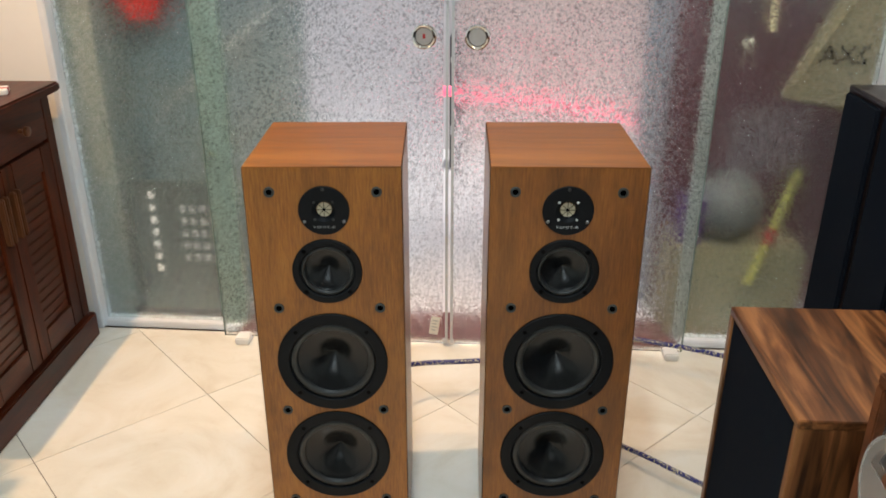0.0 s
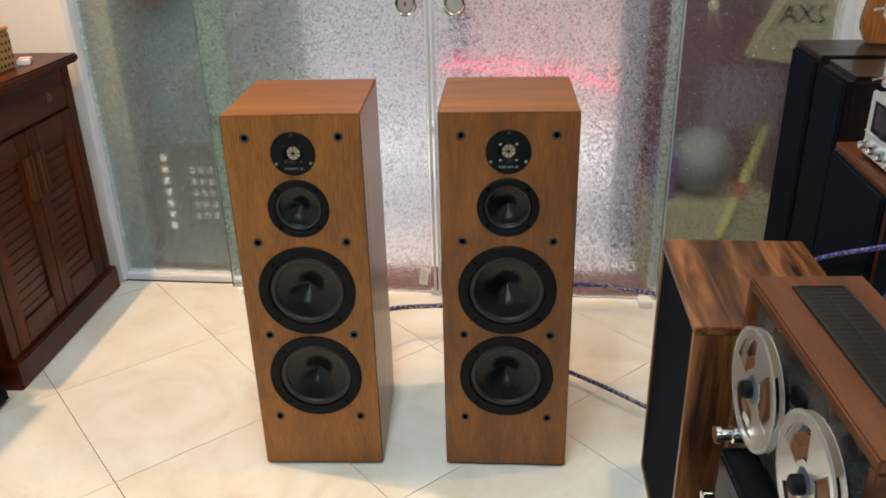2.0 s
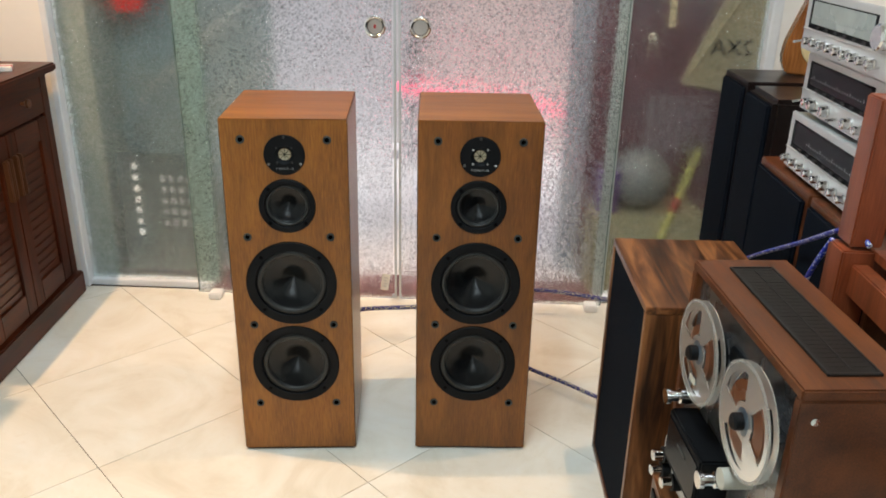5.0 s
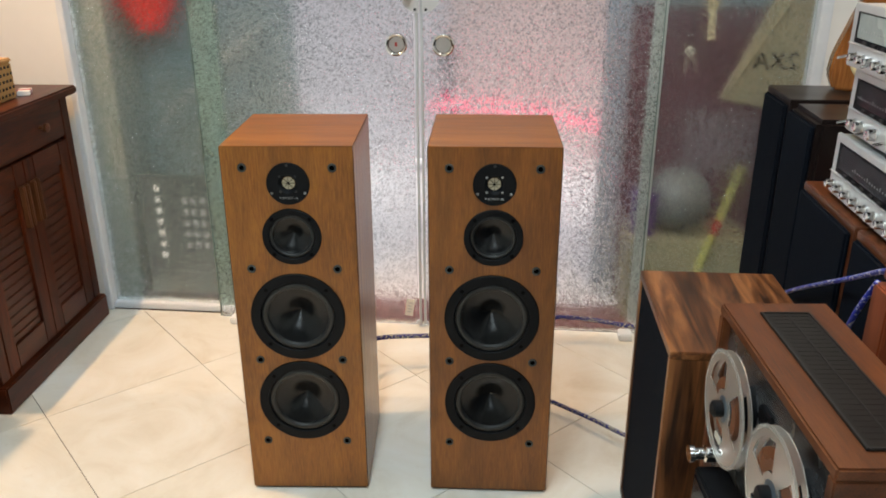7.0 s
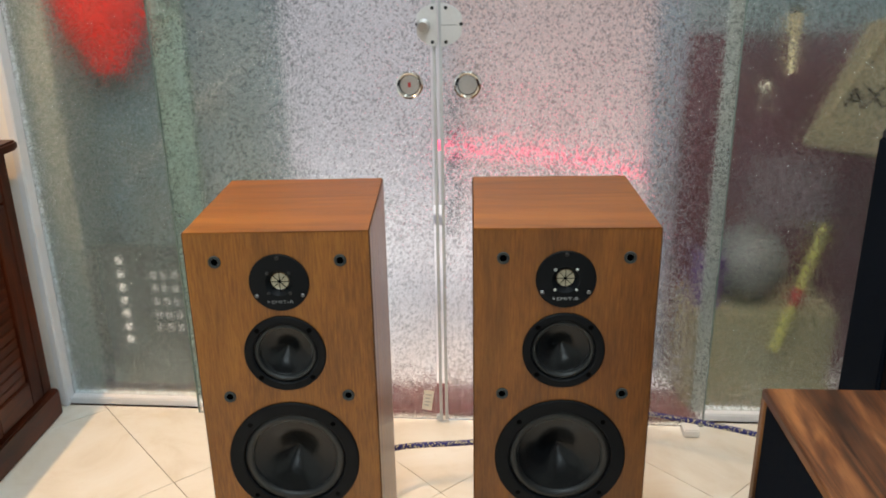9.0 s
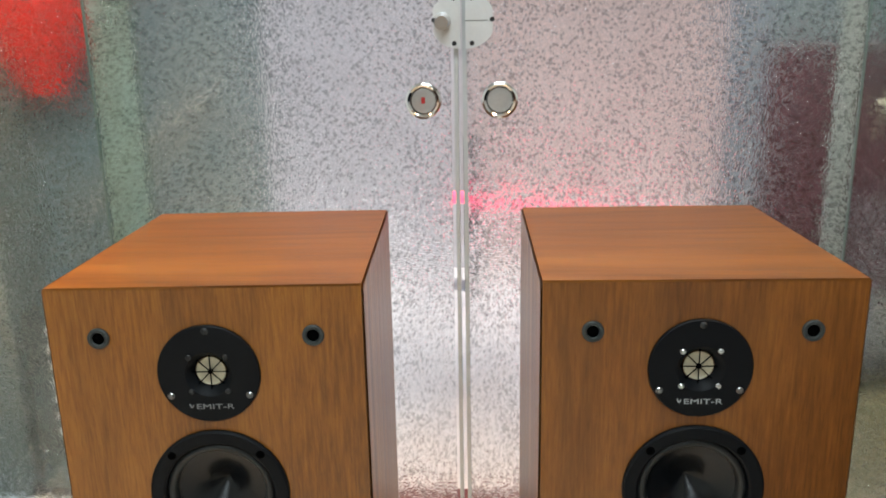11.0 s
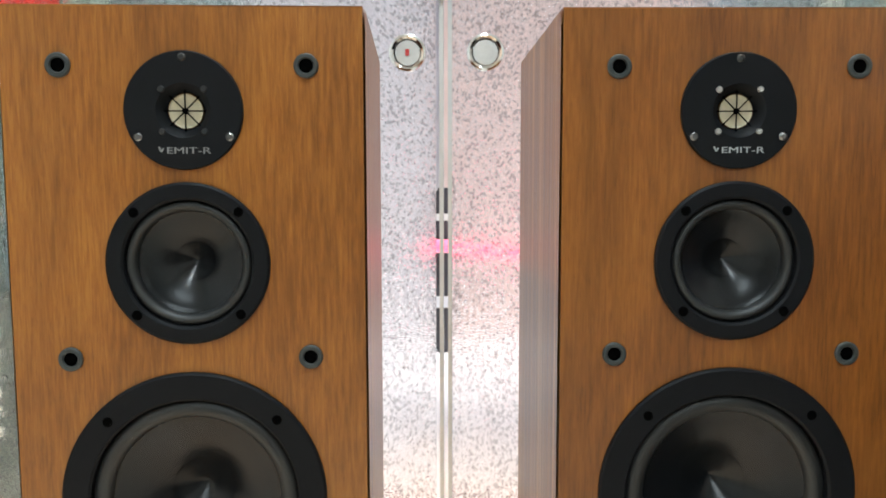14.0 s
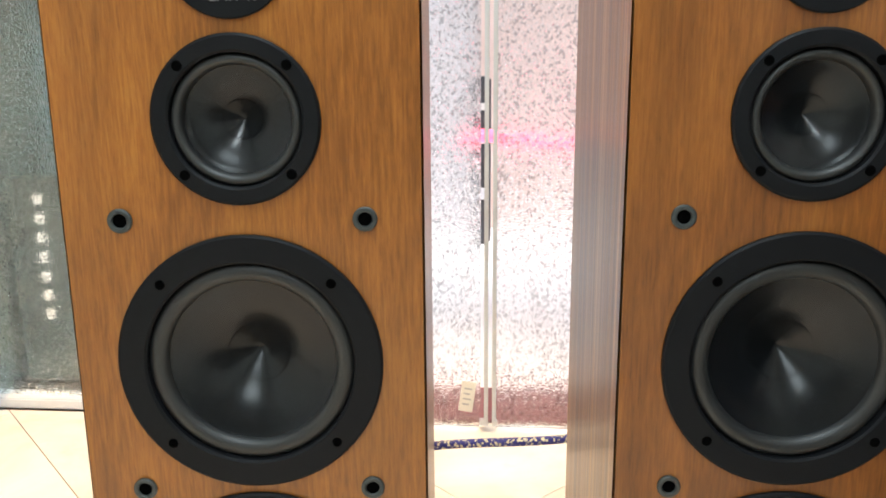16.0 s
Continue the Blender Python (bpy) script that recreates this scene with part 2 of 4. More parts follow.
def box(x0, x1, y0, y1, z0, z1, bevel=0.0, bm=None, seg=2):
    bm = bm or bmesh.new()
    m = Matrix.LocRotScale(((x0 + x1) / 2, (y0 + y1) / 2, (z0 + z1) / 2), None, (abs(x1 - x0), abs(y1 - y0), abs(z1 - z0)))
    vs = bmesh.ops.create_cube(bm, size=1, matrix=m)["verts"]
    if bevel:
        es = {e for v in vs for e in v.link_edges}
        bmesh.ops.bevel(bm, geom=list(es), offset=bevel, segments=seg, affect="EDGES")
    return bm


def cyl(p0, p1, r0, r1=None, n=24, bm=None):
    bm = bm or bmesh.new()
    p0, p1 = Vector(p0), Vector(p1)
    q = (p1 - p0).to_track_quat("Z", "Y")
    bmesh.ops.create_cone(bm, cap_ends=True, segments=n, radius1=r0, radius2=r0 if r1 is None else r1,
                          depth=(p1 - p0).length, matrix=Matrix.LocRotScale((p0 + p1) / 2, q, None))
    return bm


def lathe(profile, n=64, centre=(0, 0, 0), m=None, bm=None):
    """Turned about the axis that points out of the front (-y): pairs of radius and distance out of the face."""
    bm = bm or bmesh.new()
    rings = []
    for r, d in profile:
        if r < 1e-6:
            rings.append([bm.verts.new((0, -d, 0))])
        else:
            rings.append([bm.verts.new((r * math.cos(2 * math.pi * i / n), -d, r * math.sin(2 * math.pi * i / n))) for i in range(n)])
    made = [v for ring in rings for v in ring]
    for a, b in zip(rings, rings[1:]):
        for i in range(n):
            j = (i + 1) % n
            q = [a[i % len(a)], a[j % len(a)], b[j % len(b)], b[i % len(b)]]
            q = [v for k, v in enumerate(q) if v not in q[:k]]
            if len(q) > 2:
                bm.faces.new(q)
    bmesh.ops.recalc_face_normals(bm, faces=bm.faces[:])
    bmesh.ops.transform(bm, matrix=Matrix.Translation(centre) @ (m or Matrix()), verts=made)
    return bm


def tube(points, r, n=10, bm=None):
    """A round rod through points, smoothed by a Catmull-Rom curve."""
    pts = [Vector(p) for p in points]
    path = []
    for i in range(len(pts) - 1):
        a, b, c, d = pts[max(0, i - 1)], pts[i], pts[i + 1], pts[min(len(pts) - 1, i + 2)]
        for k in range(8):
            t = k / 8
            path.append(0.5 * ((2 * b) + (c - a) * t + (2 * a - 5 * b + 4 * c - d) * t * t + (3 * b - a - 3 * c + d) * t ** 3))
    path.append(pts[-1])
    bm = bm or bmesh.new()
    rings = []
    for i, p in enumerate(path):
        way = (path[min(i + 1, len(path) - 1)] - path[max(i - 1, 0)]).normalized()
        side = way.cross((0, 0, 1) if abs(way.z) < 0.95 else (1, 0, 0)).normalized()
        up = side.cross(way)
        rings.append([bm.verts.new(p + r * (math.cos(2 * math.pi * k / n) * side + math.sin(2 * math.pi * k / n) * up)) for k in range(n)])
    for a, b in zip(rings, rings[1:]):
        for k in range(n):
            bm.faces.new((a[k], a[(k + 1) % n], b[(k + 1) % n], b[k]))
    bm.faces.new(rings[0][::-1])
    bm.faces.new(rings[-1])
    return bm


def holed(bm, x0, x1, z0, z1, cx, cz, r, n=48, depth=0.0):
    """A rectangle facing -y with a round hole, and the hole's wall behind it."""
    angles = sorted([2 * math.pi * i / n for i in range(n)] + [math.atan2(z - cz, x - cx) % (2 * math.pi) for x in (x0, x1) for z in (z0, z1)])
    outer, inner, deep = [], [], []
    for a in angles:
        c, s = math.cos(a), math.sin(a)
        k = min(((x1 if c > 0 else x0) - cx) / c if abs(c) > 1e-9 else 9, ((z1 if s > 0 else z0) - cz) / s if abs(s) > 1e-9 else 9)
        outer.append(bm.verts.new((cx + k * c, 0, cz + k * s)))
        inner.append(bm.verts.new((cx + r * c, 0, cz + r * s)))
        deep.append(bm.verts.new((cx + r * c, depth, cz + r * s)))
    for i in range(len(angles)):
        j = (i + 1) % len(angles)
        bm.faces.new((outer[i], outer[j], inner[j], inner[i]))
        if depth:
            bm.faces.new((inner[i], inner[j], deep[j], deep[i]))
    return bm


def words(name, text, size, parent, m, material, label=""):
    cu = bpy.data.curves.new(name, "FONT")
    cu.body, cu.size, cu.align_x, cu.align_y, cu.extrude = text, size, "CENTER", "CENTER", 0.0002
    tmp = bpy.data.objects.new(name, cu)
    scene.collection.objects.link(tmp)
    me = bpy.data.meshes.new_from_object(tmp.evaluated_get(bpy.context.evaluated_depsgraph_get()))
    bpy.data.objects.remove(tmp)
    me.materials.clear()
    me.materials.append(material)
    ob = new(name, me)
    ob.parent, ob.matrix_basis = parent, m
    return tagged(ob, label)


# ---- the room ----
def structure(name, bm, material, label):
    return tagged(part(name, bm, material), label, name.split("_")[0], kind="structure")


XL, XR, YB, YG, ZC = -1.62, 1.75, -3.2, 2.36, 2.75   # side walls, back wall, glass front, ceiling
GL, GR, GT = -1.178, 1.205, 2.25                       # the glass front's opening
YW = 2.385
structure("wall_west", box(XL - 0.12, XL, YB, YG + 0.12, -0.05, ZC), WALL, "plain white painted side wall behind the cabinet")
structure("wall_east", box(XR, XR + 0.12, YB, YG + 0.12, -0.05, ZC), WALL, "plain white painted side wall behind the stacked audio gear")
# the back wall is out of view; its brown keeps bounce off the fronts
structure("wall_south", box(XL - 0.12, XR + 0.12, YB - 0.12, YB, -0.05, ZC), plain("bounce_brown", (0.26, 0.22, 0.18), 0.6, vary=0.2, scale=5), "plain unseen back wall, made brown to cut bounced light")
bm = box(XL, GL, YW, YG + 0.12, -0.05, ZC)
box(GR, XR, YW, YG + 0.12, -0.05, ZC, bm=bm)
box(GL, GR, YW, YG + 0.12, GT, ZC, bm=bm)
structure("wall_north", bm, WALL, "white painted wall round the sliding glass front")
structure("ceiling", box(XL - 0.12, XR + 0.12, YB - 0.12, YG + 0.12, ZC, ZC + 0.1), CEIL, "plain white painted ceiling")
floor = structure("floor", box(XL, XR, YB, YG + 0.04, -0.06, -0.003), GROUT, "polished cream tile floor laid diagonally with thin joints")


def ceiling_light(x, y, sx, sy):
    t = thing("ceiling_light", pose(x, y, ZC), "white ceiling batten light with a frosted cover", "ceiling light", "ceiling lights")
    part("housing", box(-sx / 2 - 0.03, sx / 2 + 0.03, -sy / 2 - 0.03, sy / 2 + 0.03, -0.05, 0, 0.006), CEIL, t)
    return t


ceiling_light(0.0, 0.70, 0.12, 1.2)
ceiling_light(-0.05, -1.2, 1.1, 0.8)
ceiling_light(0.55, 1.65, 0.12, 1.2)
for x, y in ((-1.25, 1.6), (0.86, 1.62)):
    dl = thing("downlight", pose(x, y, ZC), "small round white ceiling downlight", "downlight", "downlights")
    part("ring", lathe([(0.075, 0), (0.075, 0.012), (0.055, 0.016), (0.055, 0)], 32, m=pose(0, 0, 0, 90)), CEIL, dl, smooth=True)

# ---- the glass front ----
front = thing("window_1", pose(0, YG, 0), "sliding front of patterned glass in a pale painted frame", "glass front", kind="structure")


def upright(name, x0, x1, y0, y1, z0, z1, mat, label="", bevel=0.003):
    return part(name, box(x0, x1, y0, y1, z0, z1, bevel), mat, front, label)


upright("frame_post", GL, GL + 0.022, 0.02, 0.09, 0, GT, ALU, "pale painted frame post")
upright("frame_post", GR - 0.033, GR, 0.02, 0.09, 0, GT, ALU, "pale painted frame post")
upright("frame_sill", GL + 0.022, -0.70, 0.036, 0.09, 0, 0.024, ALU, "pale metal bottom track")
upright("frame_sill", 0.72, GR - 0.033, 0.036, 0.09, 0, 0.024, ALU, "pale metal bottom track")
upright("frame_head", GL + 0.022, GR - 0.033, -0.02, 0.09, GT - 0.05, GT, ALU, "pale metal head track")
for x0, x1 in ((GL + 0.022, -0.668), (0.704, GR - 0.033)):
    pane = upright("fixed_pane", x0, x1, 0.058, 0.066, 0.024, GT - 0.05, GLASS_F, "fixed pane of greenish patterned glass", 0.001)
    pane.visible_shadow = False
    xe = x1 if x0 < 0 else x0
    part("edge", box(xe - 0.002, xe + 0.002, 0.0565, 0.0675, 0.024, GT - 0.05, 0.001), EDGE, pane, "green polished glass edge")
    # added strip that pales the overlap of door and fixed pane
    xs = (x1 - 0.088, x1 - 0.004) if x0 < 0 else (x0 - 0.006, x0 + 0.036)
    strip = part("overlap_strip", box(xs[0], xs[1], 0.046, 0.050, 0.026, GT - 0.052, 0.001), OVERLAP if x0 < 0 else OVERLAP_GREY, pane, "milky strip standing in for the paler overlap of door and pane")
    strip.visible_shadow = False
for side, x0, x1 in ((-1, -0.733, -0.026), (1, 0.004, 0.722)):
    door = upright("sliding_door", x0, x1, -0.014, -0.004, 0.012, GT - 0.05, GLASS, "frameless sliding door of patterned glass", 0.001)
    door.visible_shadow = False
    xe = x0 if side < 0 else x1
    part("edge", box(xe - 0.0015, xe + 0.0015, -0.0155, -0.0025, 0.012, GT - 0.05, 0.001), EDGE, door, "green polished glass edge")
    xm = -0.015 if side < 0 else 0.001
    part("seal", box(xm - 0.004, xm + 0.004, -0.017, -0.001, 0.012, GT - 0.05, 0.002), SEAL, door, "milky plastic door seal")
    for zc in (0.02, GT - 0.06):
        part("seal_clip", box(-0.028 if side < 0 else 0.003, -0.017 if side < 0 else 0.008, -0.0165, -0.0015, zc - 0.006, zc + 0.006, 0.001), SEAL, door)
    kx = -0.078 if side < 0 else 0.067
    knob = part("pull_cup", lathe([(0.0, -0.004), (0.024, -0.004), (0.026, 0.004), (0.030, 0.007), (0.034, 0.006), (0.035, 0.0)], 40, (kx, -0.014, 0.968)), CHROME, door, "round polished steel finger pull", True)
    part("pull_disc", lathe([(0.0, 0.001), (0.023, 0.001), (0.023, -0.003)], 40, (kx, -0.014, 0.968)), BRUSHED, knob, "brushed steel disc", True)
    if side < 0:
        part("sticker", box(kx - 0.004, kx + 0.003, -0.0165, -0.0155, 0.963, 0.975), plain("red_sticker", (0.45, 0.03, 0.03), 0.5), knob, "small red sticker")
    # half-round lock plate
    bm = bmesh.new()
    vs = []
    for k in range(25):
        a = math.pi / 2 + math.pi * k / 24 * (1 if side < 0 else -1)
        vs.append(bm.verts.new((max(-0.05, min(0.05, 0.056 * math.cos(a))) + (-0.006 if side < 0 else 0.004), -0.016, 1.113 + 0.050 * math.sin(a))))
    f = bm.faces.new(vs)
    ext = bmesh.ops.extrude_face_region(bm, geom=[f])["geom"]
    bmesh.ops.translate(bm, vec=(0, -0.012, 0), verts=[g for g in ext if isinstance(g, bmesh.types.BMVert)])
    bmesh.ops.recalc_face_normals(bm, faces=bm.faces[:])
    plate = part("lock_plate", bm, SATIN, door, "half-round brushed steel lock plate")
    for sx, sz in ((0.012, 0.040), (0.012, -0.040), (0.049, 0.002)):
        x = -0.005 + side * sx if side < 0 else 0.004 + sx
        part("screw", lathe([(0, 0.001), (0.0035, 0.001), (0.0045, 0)], 12, (x, -0.0285, 1.113 + sz)), RUBBER, plate)
    if side < 0:
        part("thumb_turn", cyl((-0.038, -0.028, 1.113), (-0.038, -0.052, 1.110), 0.016, 0.012), STEEL, plate, "polished thumb turn", True)
    else:
        part("seam", box(0.004, 0.045, -0.0285, -0.0275, 1.1125, 1.1135), RUBBER, plate)
tag = upright("paper_tag", -0.066, -0.038, -0.0165, -0.0152, 0.045, 0.108, PAPER, "small cream paper tag", 0.0)
tag.matrix_basis = pose(-0.052, 0, 0.076) @ pose(0, 0, 0, 0, 8, 0) @ pose(0.052, 0, -0.076)
for k in range(4):
    part("print", box(-0.060, -0.044 - 0.003 * (k % 2), -0.0172, -0.0166, 0.092 - k * 0.011, 0.095 - k * 0.011), PALE, tag)
for x in (-0.667, 0.685):
    g = upright("floor_guide", x - 0.022, x + 0.022, -0.055, 0.0, 0.0, 0.025, CEIL, "small white plastic floor guide", 0.004)

# ---- outside, behind the glass ----
structure("ground", box(-40, 40, YG + 0.12, 60, -0.14, -0.04), plain("pavement", (0.79, 0.77, 0.765), 0.7, vary=0.15, scale=6), "pale sunlit concrete pavement outside the shop")
structure("threshold", box(GL, GR, YG + 0.03, YG + 0.22, -0.04, 0.0), plain("maroon_tile", (0.16, 0.05, 0.05), 0.35, vary=0.2, scale=12), "maroon tiled threshold outside the glass front")
structure("outer_jamb", box(GL, -1.075, YG + 0.12, YG + 0.33, -0.04, 3.2), plain("beige_jamb", (0.27, 0.28, 0.245), 0.7, vary=0.12, scale=6), "beige plastered jamb outside the glass")
structure("outer_sill", box(-1.07, -0.70, YG + 0.0905, YG + 0.115, 0.0, 0.052, 0.003), plain("dark_sill", (0.035, 0.04, 0.038), 0.6, vary=0.2), "dark metal sill bar outside the glass")
structure("backdrop_wall", box(-9, -0.12, 4.7, 4.9, -0.05, 3.2), plain("far_facade", (0.745, 0.715, 0.73), 0.8, vary=0.25, scale=4), "pale grey facade across the street")
structure("backdrop_wall_east", box(-0.116, 9, 4.68, 4.9, -0.05, 3.2), plain("pink_facade", (0.84, 0.65, 0.60), 0.8, vary=0.25, scale=4), "pale pink facade across the street")
structure("side_panel_west", box(-2.4, -0.50, YG + 0.34, YG + 0.36, -0.04, 3.2), plain("grey_shutter", (0.215, 0.265, 0.275), 0.6, vary=0.3, scale=5), "dark grey-green shutter panel outside the glass")
structure("outer_pillar", box(0.60, 0.680, YG + 0.42, YG + 0.50, -0.04, 3.2), plain("grey_blue_pillar", (0.30, 0.33, 0.37), 0.6, vary=0.15, scale=5), "grey-blue pillar outside the glass")
structure("side_panel_upper", box(0.684, 2.4, YG + 0.40, YG + 0.46, 1.054, 3.2), plain("grey_green_panel", (0.24, 0.27, 0.27), 0.6, vary=0.2, scale=4), "pale grey-green panel outside the glass")
structure("side_panel_east", box(0.684, 2.4, YG + 0.40, YG + 0.46, -0.04, 1.05), plain("maroon_panel", (0.125, 0.050, 0.058), 0.6, vary=0.4, scale=5), "dull maroon panel outside the glass")


# hanging things just behind the glass
def outside(name, bm, mat, label, category, smooth=False):
    t = part(name, bm, mat, None, "", smooth)
    return tagged(t, label, category)


RED_CLOTH = plain("red_cloth", (0.75, 0.03, 0.02), 0.6, vary=0.25, scale=14)
lan = outside("red_lantern", lathe([(0.0, 0.0), (0.045, 0.0), (0.06, 0.03), (0.10, 0.085), (0.138, 0.16), (0.175, 0.26), (0.185, 0.36), (0.16, 0.45), (0.06, 0.50), (0.0, 0.50)], 10, (-0.965, YG + 0.22, 0.975), pose(0, 0, 0, -90) @ Matrix.Diagonal((1, 1, 0.55, 1))), RED_CLOTH, "bright red cloth lantern hanging outside the glass", "lantern")
part("lantern_cord", tube([(-0.965, YG + 0.22, 1.46), (-0.965, YG + 0.22, 1.9), (-0.965, YG + 0.36, 2.2)], 0.004), RED_CLOTH, lan)
stick = outside("leaning_stick", tube([(-1.02, YG + 0.335, 0.62), (-0.90, YG + 0.30, 0.735), (-0.70, YG + 0.28, 0.905), (-0.58, YG + 0.335, 1.00)], 0.009, 8), plain("grey_stick", (0.40, 0.42, 0.41), 0.6), "pale grey stick fixed slantwise on the shutter outside", "stick", True)
sack = thing("paper_sack", pose(0, YG + 0.125, 0), "tan paper sack with dark printed strokes hanging outside the glass", "sack")
bm = bmesh.new()
outline = [(0.937, 0.787), (1.15, 0.752), (1.33, 0.75), (1.34, 1.10), (1.07, 1.105)]
fr = [bm.verts.new((x, -0.02, z)) for x, z in outline]
bk = [bm.verts.new((x, 0.02, z)) for x, z in outline]
bm.faces.new(fr)
bm.faces.new(bk[::-1])
for i in range(5):
    bm.faces.new((fr[i], bk[i], bk[(i + 1) % 5], fr[(i + 1) % 5]))
bmesh.ops.recalc_face_normals(bm, faces=bm.faces[:])
bmesh.ops.bevel(bm, geom=bm.edges[:], offset=0.008, segments=2, affect="EDGES")
part("sack_body", bm, plain("tan_paper", (0.25, 0.205, 0.13), 0.8, vary=0.2, scale=15, grain=0.3), sack)
words("lettering", "2XA", 0.074, sack, pose(1.088, -0.0225, 0.912, 90) @ Matrix.Diagonal((-1.0, 1, 1, 1)), DARK, "dark printed letters seen in reverse")
part("fold", tube([(0.965, -0.021, 0.83), (1.05, -0.022, 0.99), (1.105, -0.021, 1.085)], 0.007, 6), plain("tan_fold", (0.27, 0.22, 0.13), 0.8), sack)
part("sack_cord", tube([(1.16, 0, 1.10), (1.15, -0.01, 1.5), (1.12, -0.05, 2.205)], 0.003, 6), DARK, sack)
brush = outside("hanging_brush", cyl((0.893, YG + 0.14, 0.972), (0.888, YG + 0.14, 1.066), 0.010, 0.011), plain("straw", (0.62, 0.50, 0.30), 0.7), "straw-coloured brush with a dark ferrule hanging outside the glass", "brush", True)
part("brush_head", cyl((0.888, YG + 0.14, 1.064), (0.885, YG + 0.14, 1.122), 0.015, 0.018), plain("straw_head", (0.52, 0.40, 0.22), 0.8, grain=0.4, scale=200), brush)
part("ferrule", cyl((0.885, YG + 0.14, 1.122), (0.884, YG + 0.14, 1.138), 0.014, 0.010), DARK, brush)
part("hook", tube([(0.884, YG + 0.14, 1.138), (0.887, YG + 0.14, 1.18), (0.885, YG + 0.2, 1.26), (0.885, YG + 0.40, 1.30)], 0.004), DARK, brush)
bob = outside("hanging_bobble", lathe([(0.016 * math.sin(math.pi * k / 10), -0.016 * math.cos(math.pi * k / 10)) for k in range(11)], 20, (0.838, YG + 0.16, 0.934)), plain("cream_bobble", (0.55, 0.50, 0.38), 0.6), "small cream bobble hanging on a cord outside the glass", "bobble", True)
part("cord", tube([(0.838, YG + 0.16, 0.945), (0.842, YG + 0.2, 1.1), (0.845, YG + 0.40, 1.25)], 0.002, 6), DARK, bob)
for dx in (-0.014, 0.024):
    part("tassel", tube([(0.838, YG + 0.16, 0.925), (0.838 + dx * 0.6, YG + 0.16, 0.90), (0.838 + dx, YG + 0.16, 0.865)], 0.005, 6), plain("dull_tassel", (0.32, 0.24, 0.20), 0.8), bob)
outside("pale_ball", lathe([(0.11 * math.sin(math.pi * k / 16), -0.11 * math.cos(math.pi * k / 16)) for k in range(17)], 32, (0.860, YG + 0.22, 0.425)), plain("pale_bag", (0.145, 0.145, 0.14), 0.5, vary=0.2, scale=10), "round pale plastic bag standing outside the glass", "bag", True)
outside("purple_pot", cyl((0.745, YG + 0.18, 0.30), (0.745, YG + 0.18, 0.46), 0.04, 0.05), plain("purple_plastic", (0.10, 0.05, 0.16), 0.5), "small dark purple pot outside the glass", "pot", True)
outside("crate_stand", box(0.69, 1.10, YG + 0.12, YG + 0.34, -0.03, 0.31, 0.01), plain("olive_crate", (0.27, 0.235, 0.14), 0.7, vary=0.2), "olive storage box outside the glass", "box")
pole = outside("yellow_pole", cyl((0.925, YG + 0.10, 0.20), (1.045, YG + 0.16, 0.56), 0.014), plain("yellow_paint", (0.38, 0.35, 0.10), 0.5), "yellow pole leaning outside the glass", "pole", True)
part("red_band", cyl((0.969, YG + 0.122, 0.332), (0.985, YG + 0.130, 0.380), 0.0155), plain("dull_red_band", (0.30, 0.04, 0.03), 0.6), pole, "red band")
for k in range(7):
    outside("hanging_strip", box(0.90 + k * 0.036, 0.913 + k * 0.036, YG + 0.385, YG + 0.400, 0.475, 0.70, 0.002), plain("pale_strip", (0.42, 0.38, 0.40), 0.5), "pale plastic strip hanging outside the glass", "strip").data.name = "strip"
vb = thing("vent_plate", pose(0, YG + 0.092, 0), "dark metal plate outside the glass with pale blocks for daylight through vent holes", "vent plate")
part("plate", box(-1.03, -0.70, 0.0, 0.006, 0.0, 0.50, 0.002), plain("dark_plate", (0.13, 0.155, 0.155), 0.6, vary=0.3, scale=9), vb)
# pale blocks stand in for daylight shining through vent holes
DAYLIGHT_DIM = plain("daylight_grey", (0.42, 0.43, 0.44), 0.4)
DAYLIGHT_WHITE = plain("daylight_white", (0.92, 0.90, 0.90), 0.3)
for x, n, z0, mat in ((-0.960, 7, 0.188, DAYLIGHT_WHITE), (-0.862, 5, 0.228, DAYLIGHT_DIM), (-0.830, 5, 0.228, DAYLIGHT_DIM), (-0.798, 5, 0.228, DAYLIGHT_DIM), (-0.766, 5, 0.228, DAYLIGHT_DIM)):
    for k in range(n):
        part("daylight_spot", box(x - 0.010, x + 0.010, -0.006, 0.0, z0 + k * 0.042, z0 + k * 0.042 + 0.024, 0.0028), mat, vb)
# glowing bar and stand added to give the pink glow behind the right door
bar = outside("pink_glow_bar", tube([(-0.16, 4.0, 0.457), (0.0, 4.0, 0.454), (0.37, 4.0, 0.42), (0.78, 3.97, 0.355)], 0.026, 12), RED_CLOTH, "glowing red bar added outside for the pink glow in the glass", "lamp", True)
m, nt, p = node_mat("red_glow")
p.inputs["Base Color"].default_value = (0.8, 0.05, 0.1, 1)
p.inputs["Emission Color"].default_value = (1.0, 0.16, 0.28, 1)
p.inputs["Emission Strength"].default_value = 1.6
bar.data.materials[0] = m
part("stand", cyl((0.37, 4.0, -0.04), (0.37, 4.0, 0.41), 0.015), DARK, bar)
# added post: makes the gap between the doors dark with pale bits
post_box = thing("gap_post", pose(-0.095, 4.35, -0.04), "slim dark post with pale plates added outside to darken the door gap", "street post")
part("housing", box(-0.035, 0.035, -0.05, 0.10, 0.0, 0.72, 0.012), plain("gap_dark", (0.05, 0.052, 0.06), 0.4, vary=0.3, scale=8), post_box)
for z0, z1, mat in ((0.20, 0.25, ALU), (0.44, 0.46, ALU), (0.58, 0.61, CEIL)):
    part("plate", box(-0.030, 0.030, -0.056, -0.048, z0, z1, 0.002), mat, post_box)


